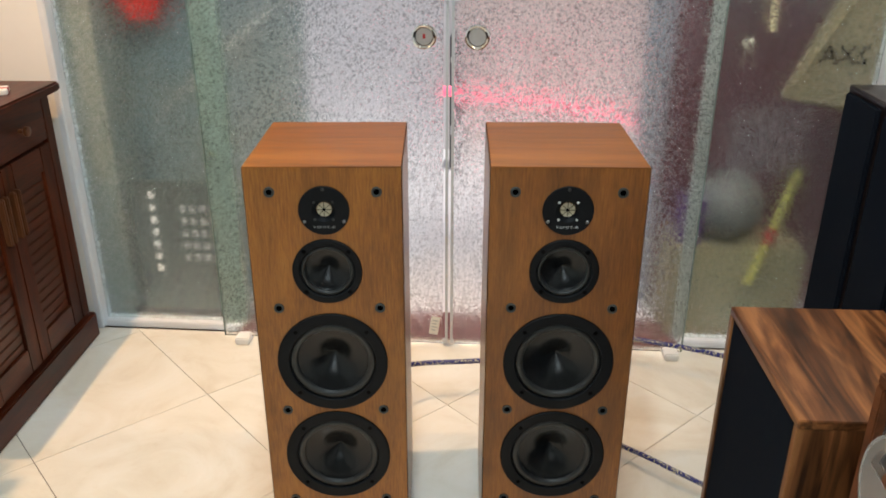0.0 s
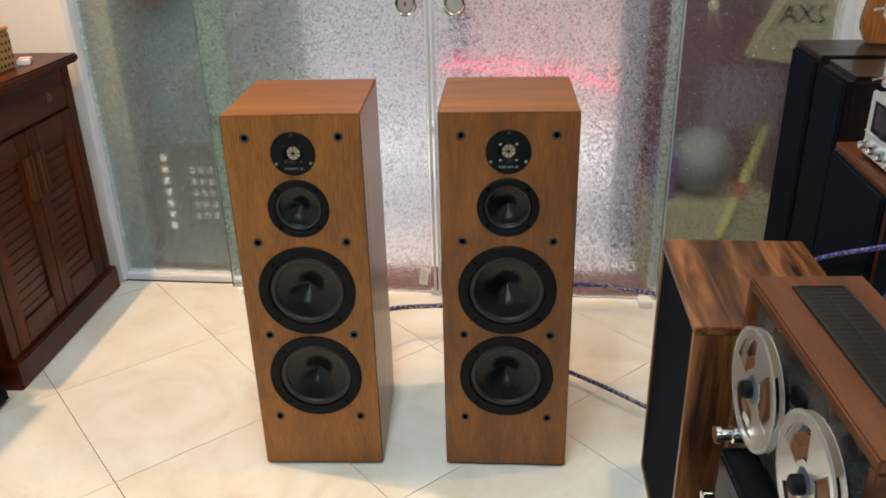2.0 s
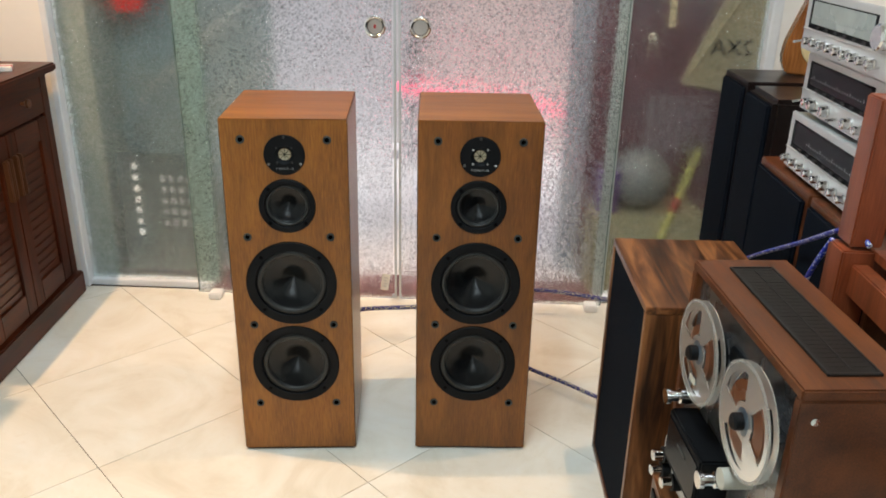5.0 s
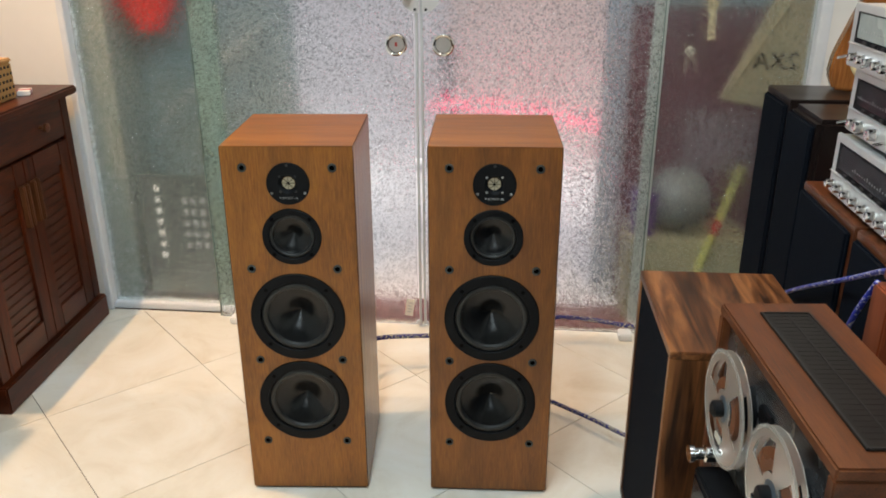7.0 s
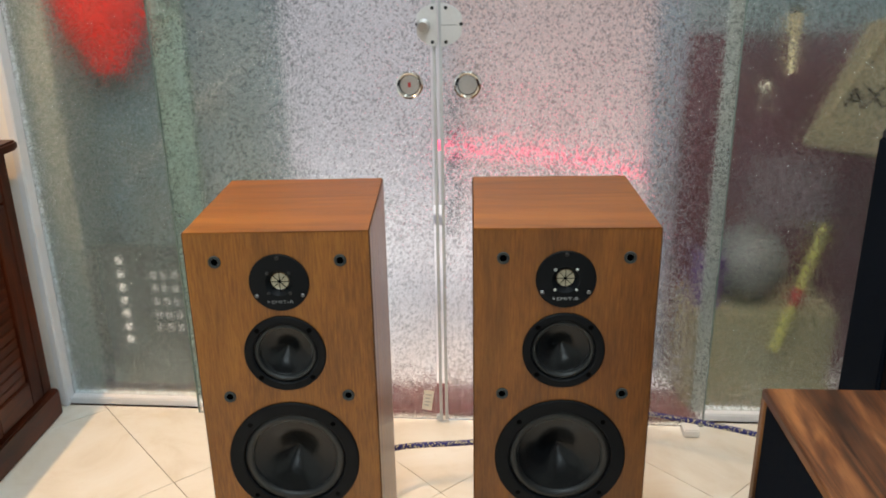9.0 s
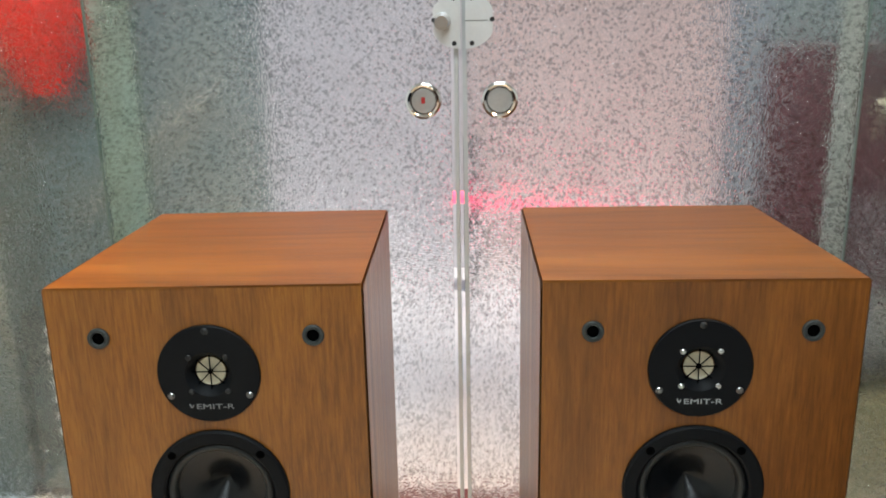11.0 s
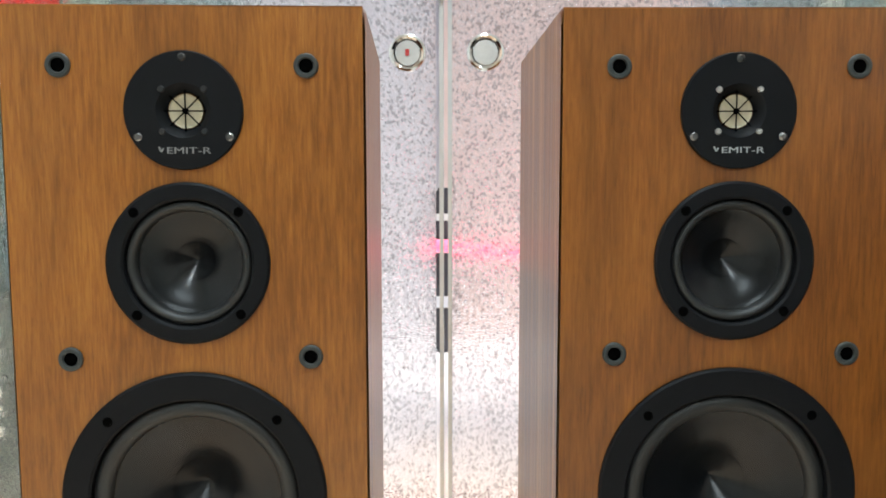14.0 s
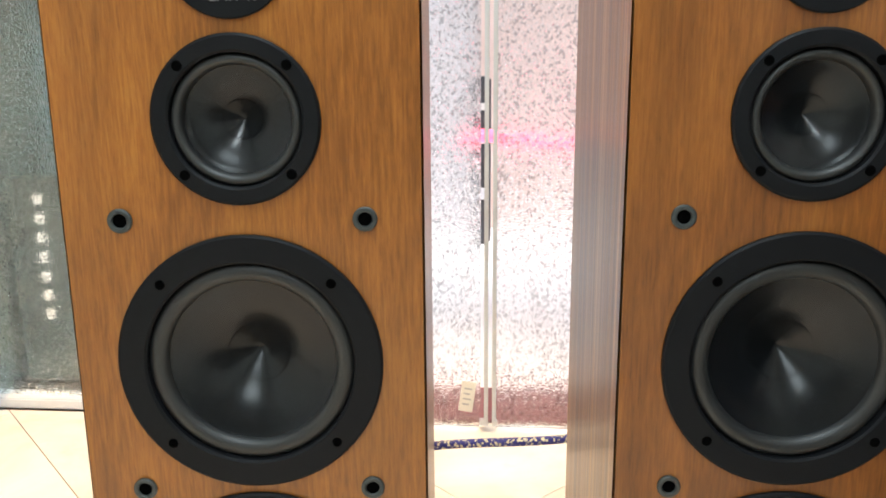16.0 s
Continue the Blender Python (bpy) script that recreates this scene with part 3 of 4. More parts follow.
# ---- the pair of tower loudspeakers ----
SW, SD, SH = 0.285, 0.315, 0.877
SOCKET_Z = (0.830, 0.597, 0.367, 0.144)


def driver(name, parent, z, r, label, screws=4):
    """A cone driver: flat black ring, rubber roll, cone and dust cap."""
    ri = r * 0.785
    ring = part(name, lathe([(r, 0), (r, 0.003), (r - 0.002, 0.0045), (ri + 0.002, 0.0045), (ri, 0.003), (ri - 0.001, -0.008)], 72, (0, 0, z)), BLACK, parent, label, True)
    rs = ri * 0.81
    roll = [(ri, -0.007)] + [(rs + (ri - rs) * (0.5 + 0.5 * math.cos(a)), -0.006 + 0.0075 * math.sin(a)) for a in [math.pi * k / 8 for k in range(9)]]
    part("surround", lathe(roll, 72, (0, 0, z)), RUBBER, ring, "grey-black rubber surround", True)
    rc = r * 0.235
    slope = [math.tan(radians(a)) for a in (17, 20, 23, 26, 29, 32, 35)]
    radii = [rs * 0.975 + (rc - rs * 0.975) * k / 7 for k in range(8)]
    prof = [(rs + 0.001, -0.006), (rs * 0.975, -0.0075)]
    for k in range(7):
        prof.append((radii[k + 1], prof[-1][1] - (radii[k] - radii[k + 1]) * slope[k]))
    part("cone", lathe(prof, 72, (0, 0, z)), CONE, ring, "glossy black cone", True)
    d0 = prof[-1][1]
    cap = [(rc + 0.0005, d0 + 0.0008), (rc - 0.0012, d0 - 0.0006), (rc * 0.66, d0 - rc * 0.21), (rc * 0.33, d0 - rc * 0.43), (rc * 0.06, d0 - rc * 0.61), (0.0, d0 - rc * 0.62)]
    part("dust_cap", lathe(cap, 48, (0, 0, z)), CONE, ring, "dished black dust cap", True)
    # near-black discs paint the shade inside the ring's recessed screw holes
    for k in range(screws):
        a = math.pi / 4 + k * math.pi / 2
        rr = (r + ri) / 2
        part("screw", lathe([(0, 0.0049), (0.0036, 0.0049), (0.0042, 0.0044)], 14, (rr * math.cos(a), 0, z + rr * math.sin(a))), DARK, ring)


def tower(m, label, bright, veneer):
    t = thing("tower_loudspeaker", m, label, "loudspeaker", "pair of tower loudspeakers")
    bv = 0.0018
    bm = box(-SW / 2, SW / 2, 0, SD, 0.006, SH, bv)
    bm.faces.ensure_lookup_table()
    front_face = [f for f in bm.faces if f.normal.y < -0.99]
    top_face = [f for f in bm.faces if f.normal.z > 0.99]
    bmesh.ops.delete(bm, geom=front_face + top_face, context="FACES_ONLY")
    body = part("cabinet", bm, VENEER_SHEEN, t, "teak veneered cabinet")
    part("top_panel", box(-SW / 2 + bv, SW / 2 - bv, bv, SD - bv, SH - 0.012, SH - 0.0002), VENEER_TOP, t, "teak veneered top")
    bm = bmesh.new()
    x0, x1 = -SW / 2 + bv, SW / 2 - bv
    holed(bm, x0, x1, 0.741, SH - bv, 0, 0.795, 0.022, depth=0.03)
    holed(bm, x0, x1, 0.592, 0.741, 0, 0.674, 0.054, depth=0.05)
    holed(bm, x0, x1, 0.368, 0.592, 0, 0.480, 0.090, depth=0.06)
    holed(bm, x0, x1, 0.006 + bv, 0.368, 0, 0.257, 0.088, depth=0.06)
    bmesh.ops.remove_doubles(bm, verts=bm.verts[:], dist=0.0002)
    part("baffle", bm, veneer, t, "teak veneered front")
    part("plinth", box(-SW / 2 + 0.006, SW / 2 - 0.006, 0.006, SD - 0.006, 0, 0.007), BLACKWOOD, t, "dark recessed base")
    driver("woofer", t, 0.478, 0.1075, "large black woofer")
    driver("woofer", t, 0.257, 0.1065, "large black woofer")
    driver("midrange", t, 0.674, 0.0650, "black midrange driver")
    z = 0.795
    tw = part("tweeter", lathe([(0.0465, 0), (0.0465, 0.0025), (0.0455, 0.0035), (0.0215, 0.0035), (0.019, 0.0015), (0.0145, -0.006)], 64, (0, 0, z)), BLACK, t, "round black tweeter plate", True)
    part("diaphragm", lathe([(0.0, -0.006), (0.0124, -0.006), (0.0135, -0.005)], 40, (0, 0, z)), DIAPHRAGM, tw, "cream foil diaphragm")
    for k in range(4):
        a = math.pi * k / 4
        part("spoke", tube([(-0.0165 * math.cos(a), 0.003, z - 0.0165 * math.sin(a)), (0.0165 * math.cos(a), 0.003, z + 0.0165 * math.sin(a))], 0.0006, 6), DARK, tw)
    part("hub", lathe([(0, -0.0015), (0.0022, -0.002), (0.0026, -0.004)], 12, (0, 0, z)), DARK, tw)
    for sx in (-1, 1):
        for sz in (-1, 1):
            part("small_screw", lathe([(0, 0.0046), (0.0020, 0.0046), (0.0028, 0.0035)], 12, (0.0165 * sx, 0, z + 0.0165 * sz)), STEEL if bright else RUBBER, tw)
    for a in (90, 210, 330):
        part("screw", lathe([(0, 0.0048), (0.0020, 0.0048), (0.0034, 0.0035)], 12, (0.0412 * math.cos(radians(a)), 0, z + 0.0412 * math.sin(radians(a)))), RUBBER if a == 90 else DULL_STEEL, tw)
    words("lettering", "EMIT-R", 0.0088, tw, pose(0.0035, -0.0037, z - 0.0315, 90) @ Matrix.Diagonal((1.30, 0.80, 1, 1)), PALE if bright else GREY_PRINT, "pale printed lettering")
    part("emblem", tube([(-0.0195, -0.0036, z - 0.0285), (-0.0178, -0.0036, z - 0.0320), (-0.0160, -0.0036, z - 0.0295)], 0.0007, 6), PALE if bright else GREY_PRINT, tw, "small pale printed emblem")
    for zz in SOCKET_Z:
        for sx in (-1, 1):
            s = part("grille_socket", lathe([(0.0098, 0), (0.0098, 0.0018), (0.0088, 0.0026), (0.0064, 0.0026), (0.0056, 0.0014), (0.0054, 0.0004)], 24, (0.096 * sx, 0, zz)), SOCKET, t, "grey rubber grille socket", True)
            # flat near-black disc paints the dark inside of the socket
            part("hole", lathe([(0, 0.0010), (0.0056, 0.0010)], 20, (0.096 * sx, 0, zz)), DARK, s)
    return t


tower(pose(-0.1785, 1.453, 0, 0, 0, 4.7), "teak-veneered tower loudspeaker with dull tweeter screws on the tiled floor", False, VENEER)
tower(pose(0.261, 1.484, 0, 0, 0, 2.8), "darker teak-veneered tower loudspeaker with bright tweeter screws on tiles", True, VENEER_DARK)


# ---- shoe cabinet against the side wall, its doors facing the room ----
def louvre_door(parent, y0, y1, z0, z1, x):
    d = part("door", box(x - 0.02, x, y0, y0 + 0.055, z0, z1, 0.002), MAHOGANY, parent, "louvred mahogany door")
    part("stile", box(x - 0.02, x, y1 - 0.055, y1, z0, z1, 0.002), MAHOGANY, d)
    part("rail", box(x - 0.02, x - 0.0005, y0 + 0.055, y1 - 0.055, z0, z0 + 0.075, 0.002), MAHOGANY_Y, d)
    part("rail", box(x - 0.02, x - 0.0005, y0 + 0.055, y1 - 0.055, z1 - 0.07, z1, 0.002), MAHOGANY_Y, d)
    part("backing", box(x - 0.022, x - 0.018, y0 + 0.05, y1 - 0.05, z0 + 0.07, z1 - 0.065), MAHOGANY, d)
    n = 15
    for k in range(n):
        zc = z0 + 0.085 + (z1 - z0 - 0.165) * k / (n - 1)
        s = part("slat", box(-0.004, 0.004, y0 + 0.056, y1 - 0.056, -0.0143, 0.0143, 0.002), MAHOGANY_Y, d)
        s.matrix_basis = pose(x - 0.012, 0, zc, 0, 2, 0)
    return d


cab = thing("shoe_cabinet", pose(-1.130, 1.690, 0, 0, 0, 3.0), "dark mahogany cabinet with two louvred doors and a drawer", "cabinet")
CL = 0.655
part("body", box(-0.42, -0.022, 0.01, CL - 0.01, 0.0, 0.80, 0.002), MAHOGANY, cab)
part("face_frame", box(-0.03, -0.004, CL - 0.055, CL - 0.012, 0.09, 0.80, 0.002), MAHOGANY, cab)
part("face_frame", box(-0.03, -0.004, 0.012, 0.055, 0.09, 0.80, 0.002), MAHOGANY, cab)
part("plinth", box(-0.42, 0.012, 0.0, CL, 0.0, 0.085, 0.005), MAHOGANY_Y, cab)
part("cabinet_top", box(-0.44, 0.035, -0.02, CL - 0.005, 0.805, 0.832, 0.006), MAHOGANY_Y, cab, "glossy mahogany top")
dr = part("drawer", box(-0.03, -0.004, 0.058, CL - 0.058, 0.675, 0.795, 0.003), MAHOGANY_Y, cab)
part("drawer_knob", lathe([(0.006, 0), (0.006, 0.012), (0.014, 0.018), (0.014, 0.026), (0.0, 0.030)], 20, (0, 0, 0), pose(-0.004, CL - 0.20, 0.735, 0, 0, 90)), HANDLE_WOOD, dr, "turned wooden knob", True)
for y0, y1, yh in ((0.058, CL / 2 - 0.001, CL / 2 - 0.03), (CL / 2 + 0.001, CL - 0.058, CL / 2 + 0.03)):
    d = louvre_door(cab, y0, y1, 0.09, 0.665, -0.004)
    for k in (-1, 1):
        part("handle", box(-0.004, 0.014, yh + k * 0.011 - 0.006, yh + k * 0.011 + 0.006, 0.47, 0.60, 0.003), HANDLE_WOOD, d, "ribbed light wood handle")

# woven box and small packet on the cabinet
wb = thing("woven_box", pose(-1.296, 1.985, 0.832, 0, 0, 4), "tan woven box with a dark dotted pattern on the cabinet", "box")
TAN = plain("tan_weave", (0.50, 0.27, 0.09), 0.6, vary=0.15, scale=200, grain=0.3)
part("box_body", box(-0.11, 0.11, -0.13, 0.13, 0, 0.105, 0.004), TAN, wb)
part("box_lid", box(-0.112, 0.112, -0.132, 0.132, 0.105, 0.118, 0.004), plain("tan_lid", (0.55, 0.30, 0.10), 0.5, vary=0.12, scale=90, grain=0.2), wb)
for iz in range(5):
    for iy in range(13):
        y = -0.118 + iy * 0.019 + (0.0095 if iz % 2 else 0)
        if y < 0.122:
            part("dot", box(0.1095, 0.1115, y - 0.004, y + 0.004, 0.010 + iz * 0.020, 0.018 + iz * 0.020), BLACKWOOD, wb)
for iz in range(5):
    for ix in range(11):
        x = -0.098 + ix * 0.019 + (0.0095 if iz % 2 else 0)
        if x < 0.103:
            part("dot", box(x - 0.004, x + 0.004, 0.1295, 0.1315, 0.010 + iz * 0.020, 0.018 + iz * 0.020), BLACKWOOD, wb)
pk = thing("small_packet", pose(-1.20, 2.17, 0.832, 0, 0, 25), "small white and red packet on the cabinet", "packet")
part("packet_body", box(-0.018, 0.018, -0.03, 0.03, 0, 0.014, 0.002), CEIL, pk)
part("packet_band", box(-0.0185, 0.0185, -0.008, 0.008, 0.0005, 0.0146), plain("red_band", (0.4, 0.02, 0.05), 0.4), pk, "red band")

# tall rounded casing beside the cabinet
sb = thing("tall_casing", pose(-1.30, 1.445, 0), "tall grey-brown rounded casing with a dark base beside the cabinet", "casing")
part("box_shell", box(-0.17, 0.17, -0.2, 0.2, 0.05, 1.33, 0.03, seg=4), plain("dark_vinyl", (0.085, 0.068, 0.052), 0.4, vary=0.2), sb, smooth=True)
part("base", box(-0.175, 0.175, -0.205, 0.205, 0, 0.05, 0.015, seg=3), BLACK, sb, smooth=True)

# ---- walnut loudspeaker facing sideways ----
bs = thing("box_loudspeaker", pose(0.590, 1.335, 0, 0, 0, 1.0), "walnut-veneered loudspeaker with a black cloth grille on the floor", "loudspeaker")
bw, bd, bh, th = 0.372, 0.285, 0.595, 0.016
part("top_panel", box(0, bd, -bw / 2, bw / 2, bh - th, bh, 0.0015), WALNUT, bs)
part("bottom_panel", box(0, bd, -bw / 2, bw / 2, 0, th, 0.0015), WALNUT, bs)
part("side_panel", box(0, bd, -bw / 2, -bw / 2 + th, th, bh - th, 0.001), WALNUT_V, bs)
part("side_panel", box(0, bd, bw / 2 - th, bw / 2, th, bh - th, 0.001), WALNUT_V, bs)
part("back_panel", box(bd - th, bd - 0.002, -bw / 2 + th, bw / 2 - th, th, bh - th), BLACKWOOD, bs)
gr = part("grille", box(0.003, 0.02, -bw / 2 + th + 0.001, bw / 2 - th - 0.001, th + 0.001, bh - th - 0.001, 0.003), CLOTH, bs, "black cloth grille")
for k in range(3):
    part("terminal", lathe([(0.005, 0), (0.005, 0.003), (0, 0.004)], 16, (0, 0, 0), pose(0.003, -bw / 2 + 0.04 + k * 0.028, 0.06 - 0.012 * k, 0, 0, -90)), CHROME, gr, "small bright stud")

# ---- open-reel tape deck on a low wooden box ----
lb = thing("low_box", pose(0.62, 0.60, 0), "low walnut box with a black front under the tape deck", "box")
part("box_body", box(0.0, 0.30, -0.05, 0.44, 0, 0.285, 0.003), WALNUT, lb)
part("box_front", box(-0.004, 0.0, -0.03, 0.42, 0.02, 0.265, 0.001), BLACK, lb, "black front panel")

DX, DY, DL, DD, DZ0, DZ1 = 0.682, 0.634, 0.436, 0.170, 0.287, 0.734
deck = thing("tape_deck", pose(DX, DY, 0, 0, 0, 4.5), "open-reel tape deck in a brown wooden case with two clear reels", "tape deck")
ct = 0.018
part("case_top", box(0, DD, 0, DL, DZ1 - ct, DZ1, 0.003), DECK_WOOD, deck, "brown wooden top")
part("case_side", box(0, DD, 0, ct, DZ0, DZ1 - ct, 0.002), DECK_WOOD, deck, "brown wooden side")
part("case_side", box(0, DD, DL - ct, DL, DZ0, DZ1 - ct, 0.002), DECK_WOOD, deck, "brown wooden side")
part("case_bottom", box(0, DD, ct, DL - ct, DZ0, DZ0 + ct), DECK_WOOD, deck)
part("case_back", box(DD - 0.01, DD - 0.002, ct, DL - ct, DZ0 + ct, DZ1 - ct), BLACK, deck)
part("case_stud", lathe([(0.006, 0), (0.006, 0.002), (0, 0.003)], 16, (0.024, 0.0, DZ1 - 0.048)), CHROME, deck, "small steel stud", True)
VENT = plain("vent_metal", (0.013, 0.0115, 0.0105), 0.38, vary=0.3, scale=40, spec=0.25)
vent = part("vent_grille", box(0.052, 0.122, 0.038, DL - 0.045, DZ1, DZ1 + 0.003, 0.001), VENT, deck, "black slotted vent plate")
for x0, x1, y0, y1 in ((0.048, 0.053, 0.034, DL - 0.041), (0.121, 0.126, 0.034, DL - 0.041), (0.053, 0.121, 0.034, 0.039), (0.053, 0.121, DL - 0.046, DL - 0.041)):
    part("vent_rim", box(x0, x1, y0, y1, DZ1, DZ1 + 0.0045, 0.001), RUBBER, vent, "grey metal rim")
for k in range(28):
    y = 0.055 + k * 0.0125
    for x0 in (0.058, 0.090):
        part("vent_slot", box(x0, x0 + 0.027, y, y + 0.004, DZ1 + 0.0030, DZ1 + 0.0033), VENT, vent)
part("vent_rib", box(0.0855, 0.0885, 0.045, DL - 0.052, DZ1 + 0.003, DZ1 + 0.0042, 0.0005), RUBBER, vent)
for x in (0.056, 0.118):
    for y in (0.044, DL / 2, DL - 0.051):
        part("screw", lathe([(0, 0.002), (0.003, 0.001), (0.0035, 0)], 10, (0, 0, 0), pose(x, y, DZ1 + 0.003, 90)), CHROME, vent)
PANEL = plain("deck_panel", (0.30, 0.30, 0.31), 0.25, 0.8, 0.1, 150)
plate = part("face_plate", box(0.014, 0.022, ct, DL - ct, DZ0 + ct, DZ1 - ct), PANEL, deck, "grey metal face plate")
part("counter", box(0.006, 0.014, 0.205, 0.245, 0.640, 0.665, 0.002), BLACK, plate, "black tape counter")


def reel(y, z, full):
    rl = part("reel", bmesh.new(), PLASTIC, deck, "clear plastic tape reel")
    r = 0.089
    for x, nm in ((-0.026, "front_flange"), (-0.014, "back_flange")):
        bm = bmesh.new()
        n = 90
        for k in range(n):
            a0, a1 = 2 * math.pi * k / n, 2 * math.pi * (k + 1) / n
            ph = (k % 30) / 30
            spans = [(0.012, 0.030), (0.074, r)] if 0.08 < ph < 0.70 else [(0.012, r)]
            for ra, rb in spans:
                vs = [bm.verts.new((x + dx, y + rr * math.cos(a), z + rr * math.sin(a))) for dx in (0, 0.0016) for rr, a in ((ra, a0), (rb, a0), (rb, a1), (ra, a1))]
                for q in ((0, 1, 2, 3), (7, 6, 5, 4), (1, 5, 6, 2), (0, 3, 7, 4)):
                    bm.faces.new([vs[i] for i in q])
        bmesh.ops.remove_doubles(bm, verts=bm.verts[:], dist=0.00002)
        part(nm, bm, PLASTIC, rl)
    turn = pose(-0.012, y, z, 0, 0, -90)
    part("tape_pack", lathe([(full, 0.0), (full, 0.011), (0.031, 0.011), (0.031, 0)], 64, (0, 0, 0), turn), REELBROWN, rl, "wound brown tape", True)
    part("rim", lathe([(r, 0.0), (r + 0.002, 0.001), (r + 0.002, 0.002), (r - 0.004, 0.0026), (r - 0.004, 0)], 64, (0, 0, 0), pose(-0.024, y, z, 0, 0, -90)), PLASTIC, rl, "", True)
    part("reel_hub", lathe([(0.026, 0), (0.026, 0.013), (0.012, 0.016), (0.0, 0.016)], 32, (0, 0, 0), turn), plain("hub_plastic", (0.08, 0.10, 0.12), 0.4), rl, "dark hub", True)
    part("reel_lock", lathe([(0.013, 0.01), (0.013, 0.028), (0.010, 0.031), (0, 0.031)], 32, (0, 0, 0), turn), BLACK, rl, "black reel lock knob", True)
    part("spindle_plate", lathe([(0.035, -0.026), (0.035, -0.001), (0, -0.001)], 32, (0, 0, 0), turn), BLACK, rl)
    return rl


r1 = reel(0.296, 0.622, 0.048)
part("reel_label", box(-0.0285, -0.0265, 0.284, 0.308, 0.565, 0.575), PAPER, r1, "small white label")
reel(0.095, 0.622, 0.062)
head = part("head_cover", box(-0.038, 0.014, 0.185, 0.348, 0.375, 0.480, 0.004), BLACK, deck, "black head cover")
part("meter", box(-0.040, -0.037, 0.192, 0.341, 0.388, 0.468, 0.001), WINDOW, head, "dark glass meter window")
part("meter_print", box(-0.0408, -0.0400, 0.245, 0.285, 0.440, 0.446), SOCKET, head)
low = part("control_panel", box(-0.012, 0.014, ct, DL - ct, DZ0 + ct, 0.372, 0.002), SILVER, deck, "silver control panel")
part("trim_strip", box(-0.016, -0.012, 0.14, 0.39, 0.372, 0.378), SILVER, low)
for y, z in ((0.378, 0.352), (0.378, 0.318), (0.318, 0.335), (0.06, 0.33)):
    k = part("control_knob", lathe([(0.016, 0), (0.016, 0.016), (0, 0.016)], 24, (0, 0, 0), pose(-0.012, y, z, 0, 0, -90)), BLACK, low, "black control knob", True)
    part("knob_cap", lathe([(0.011, 0.016), (0.011, 0.034), (0.009, 0.036), (0, 0.036)], 24, (0, 0, 0), pose(-0.012, y, z, 0, 0, -90)), CHROME, k, "bright knob cap", True)
for y, z in ((0.345, 0.505), (0.155, 0.470)):
    part("tape_guide", lathe([(0.014, -0.05), (0.014, 0.0), (0.010, 0.002), (0.010, 0.016), (0.014, 0.018), (0.014, 0.026), (0, 0.026)], 24, (0, 0, 0), pose(-0.026, y, z, 0, 0, -90)), CHROME, deck, "polished tape guide", True)
part("pinch_roller", lathe([(0.017, -0.04), (0.017, 0.012), (0, 0.012)], 24, (0, 0, 0), pose(-0.020, 0.120, 0.500, 0, 0, -90)), plain("pale_roller", (0.6, 0.58, 0.5), 0.5), deck, "pale roller", True)

# ---- loudspeakers, amplifiers and rack along the other side ----


def grille_speaker(x, y0, y1, h, d, label, wood_mat, soft=0.002):
    t = thing("grille_loudspeaker", pose(x, (y0 + y1) / 2, 0), label, "loudspeaker", "loudspeakers along the wall")
    w = (y1 - y0) / 2
    part("cabinet", box(0.012, d, -w, w, 0, h, soft), wood_mat, t)
    part("grille", box(0.0, 0.012, -w + 0.012, w - 0.012, 0.02, h - 0.014, 0.005), CLOTH, t, "black cloth grille")
    return t


grille_speaker(0.968, 1.925, 2.13, 0.90, 0.27, "tall black-stained loudspeaker with a black cloth grille beside the glass", BLACKWOOD)
grille_speaker(0.968, 1.712, 1.915, 0.895, 0.27, "tall black-stained loudspeaker with a rounded front edge", BLACKWOOD, 0.012)
grille_speaker(0.955, 1.385, 1.70, 0.758, 0.33, "wooden loudspeaker with a black cloth grille under the receivers", DECK_WOOD)
grille_speaker(0.955, 1.055, 1.375, 0.758, 0.33, "wooden loudspeaker with a black cloth grille under the receivers", DECK_WOOD)


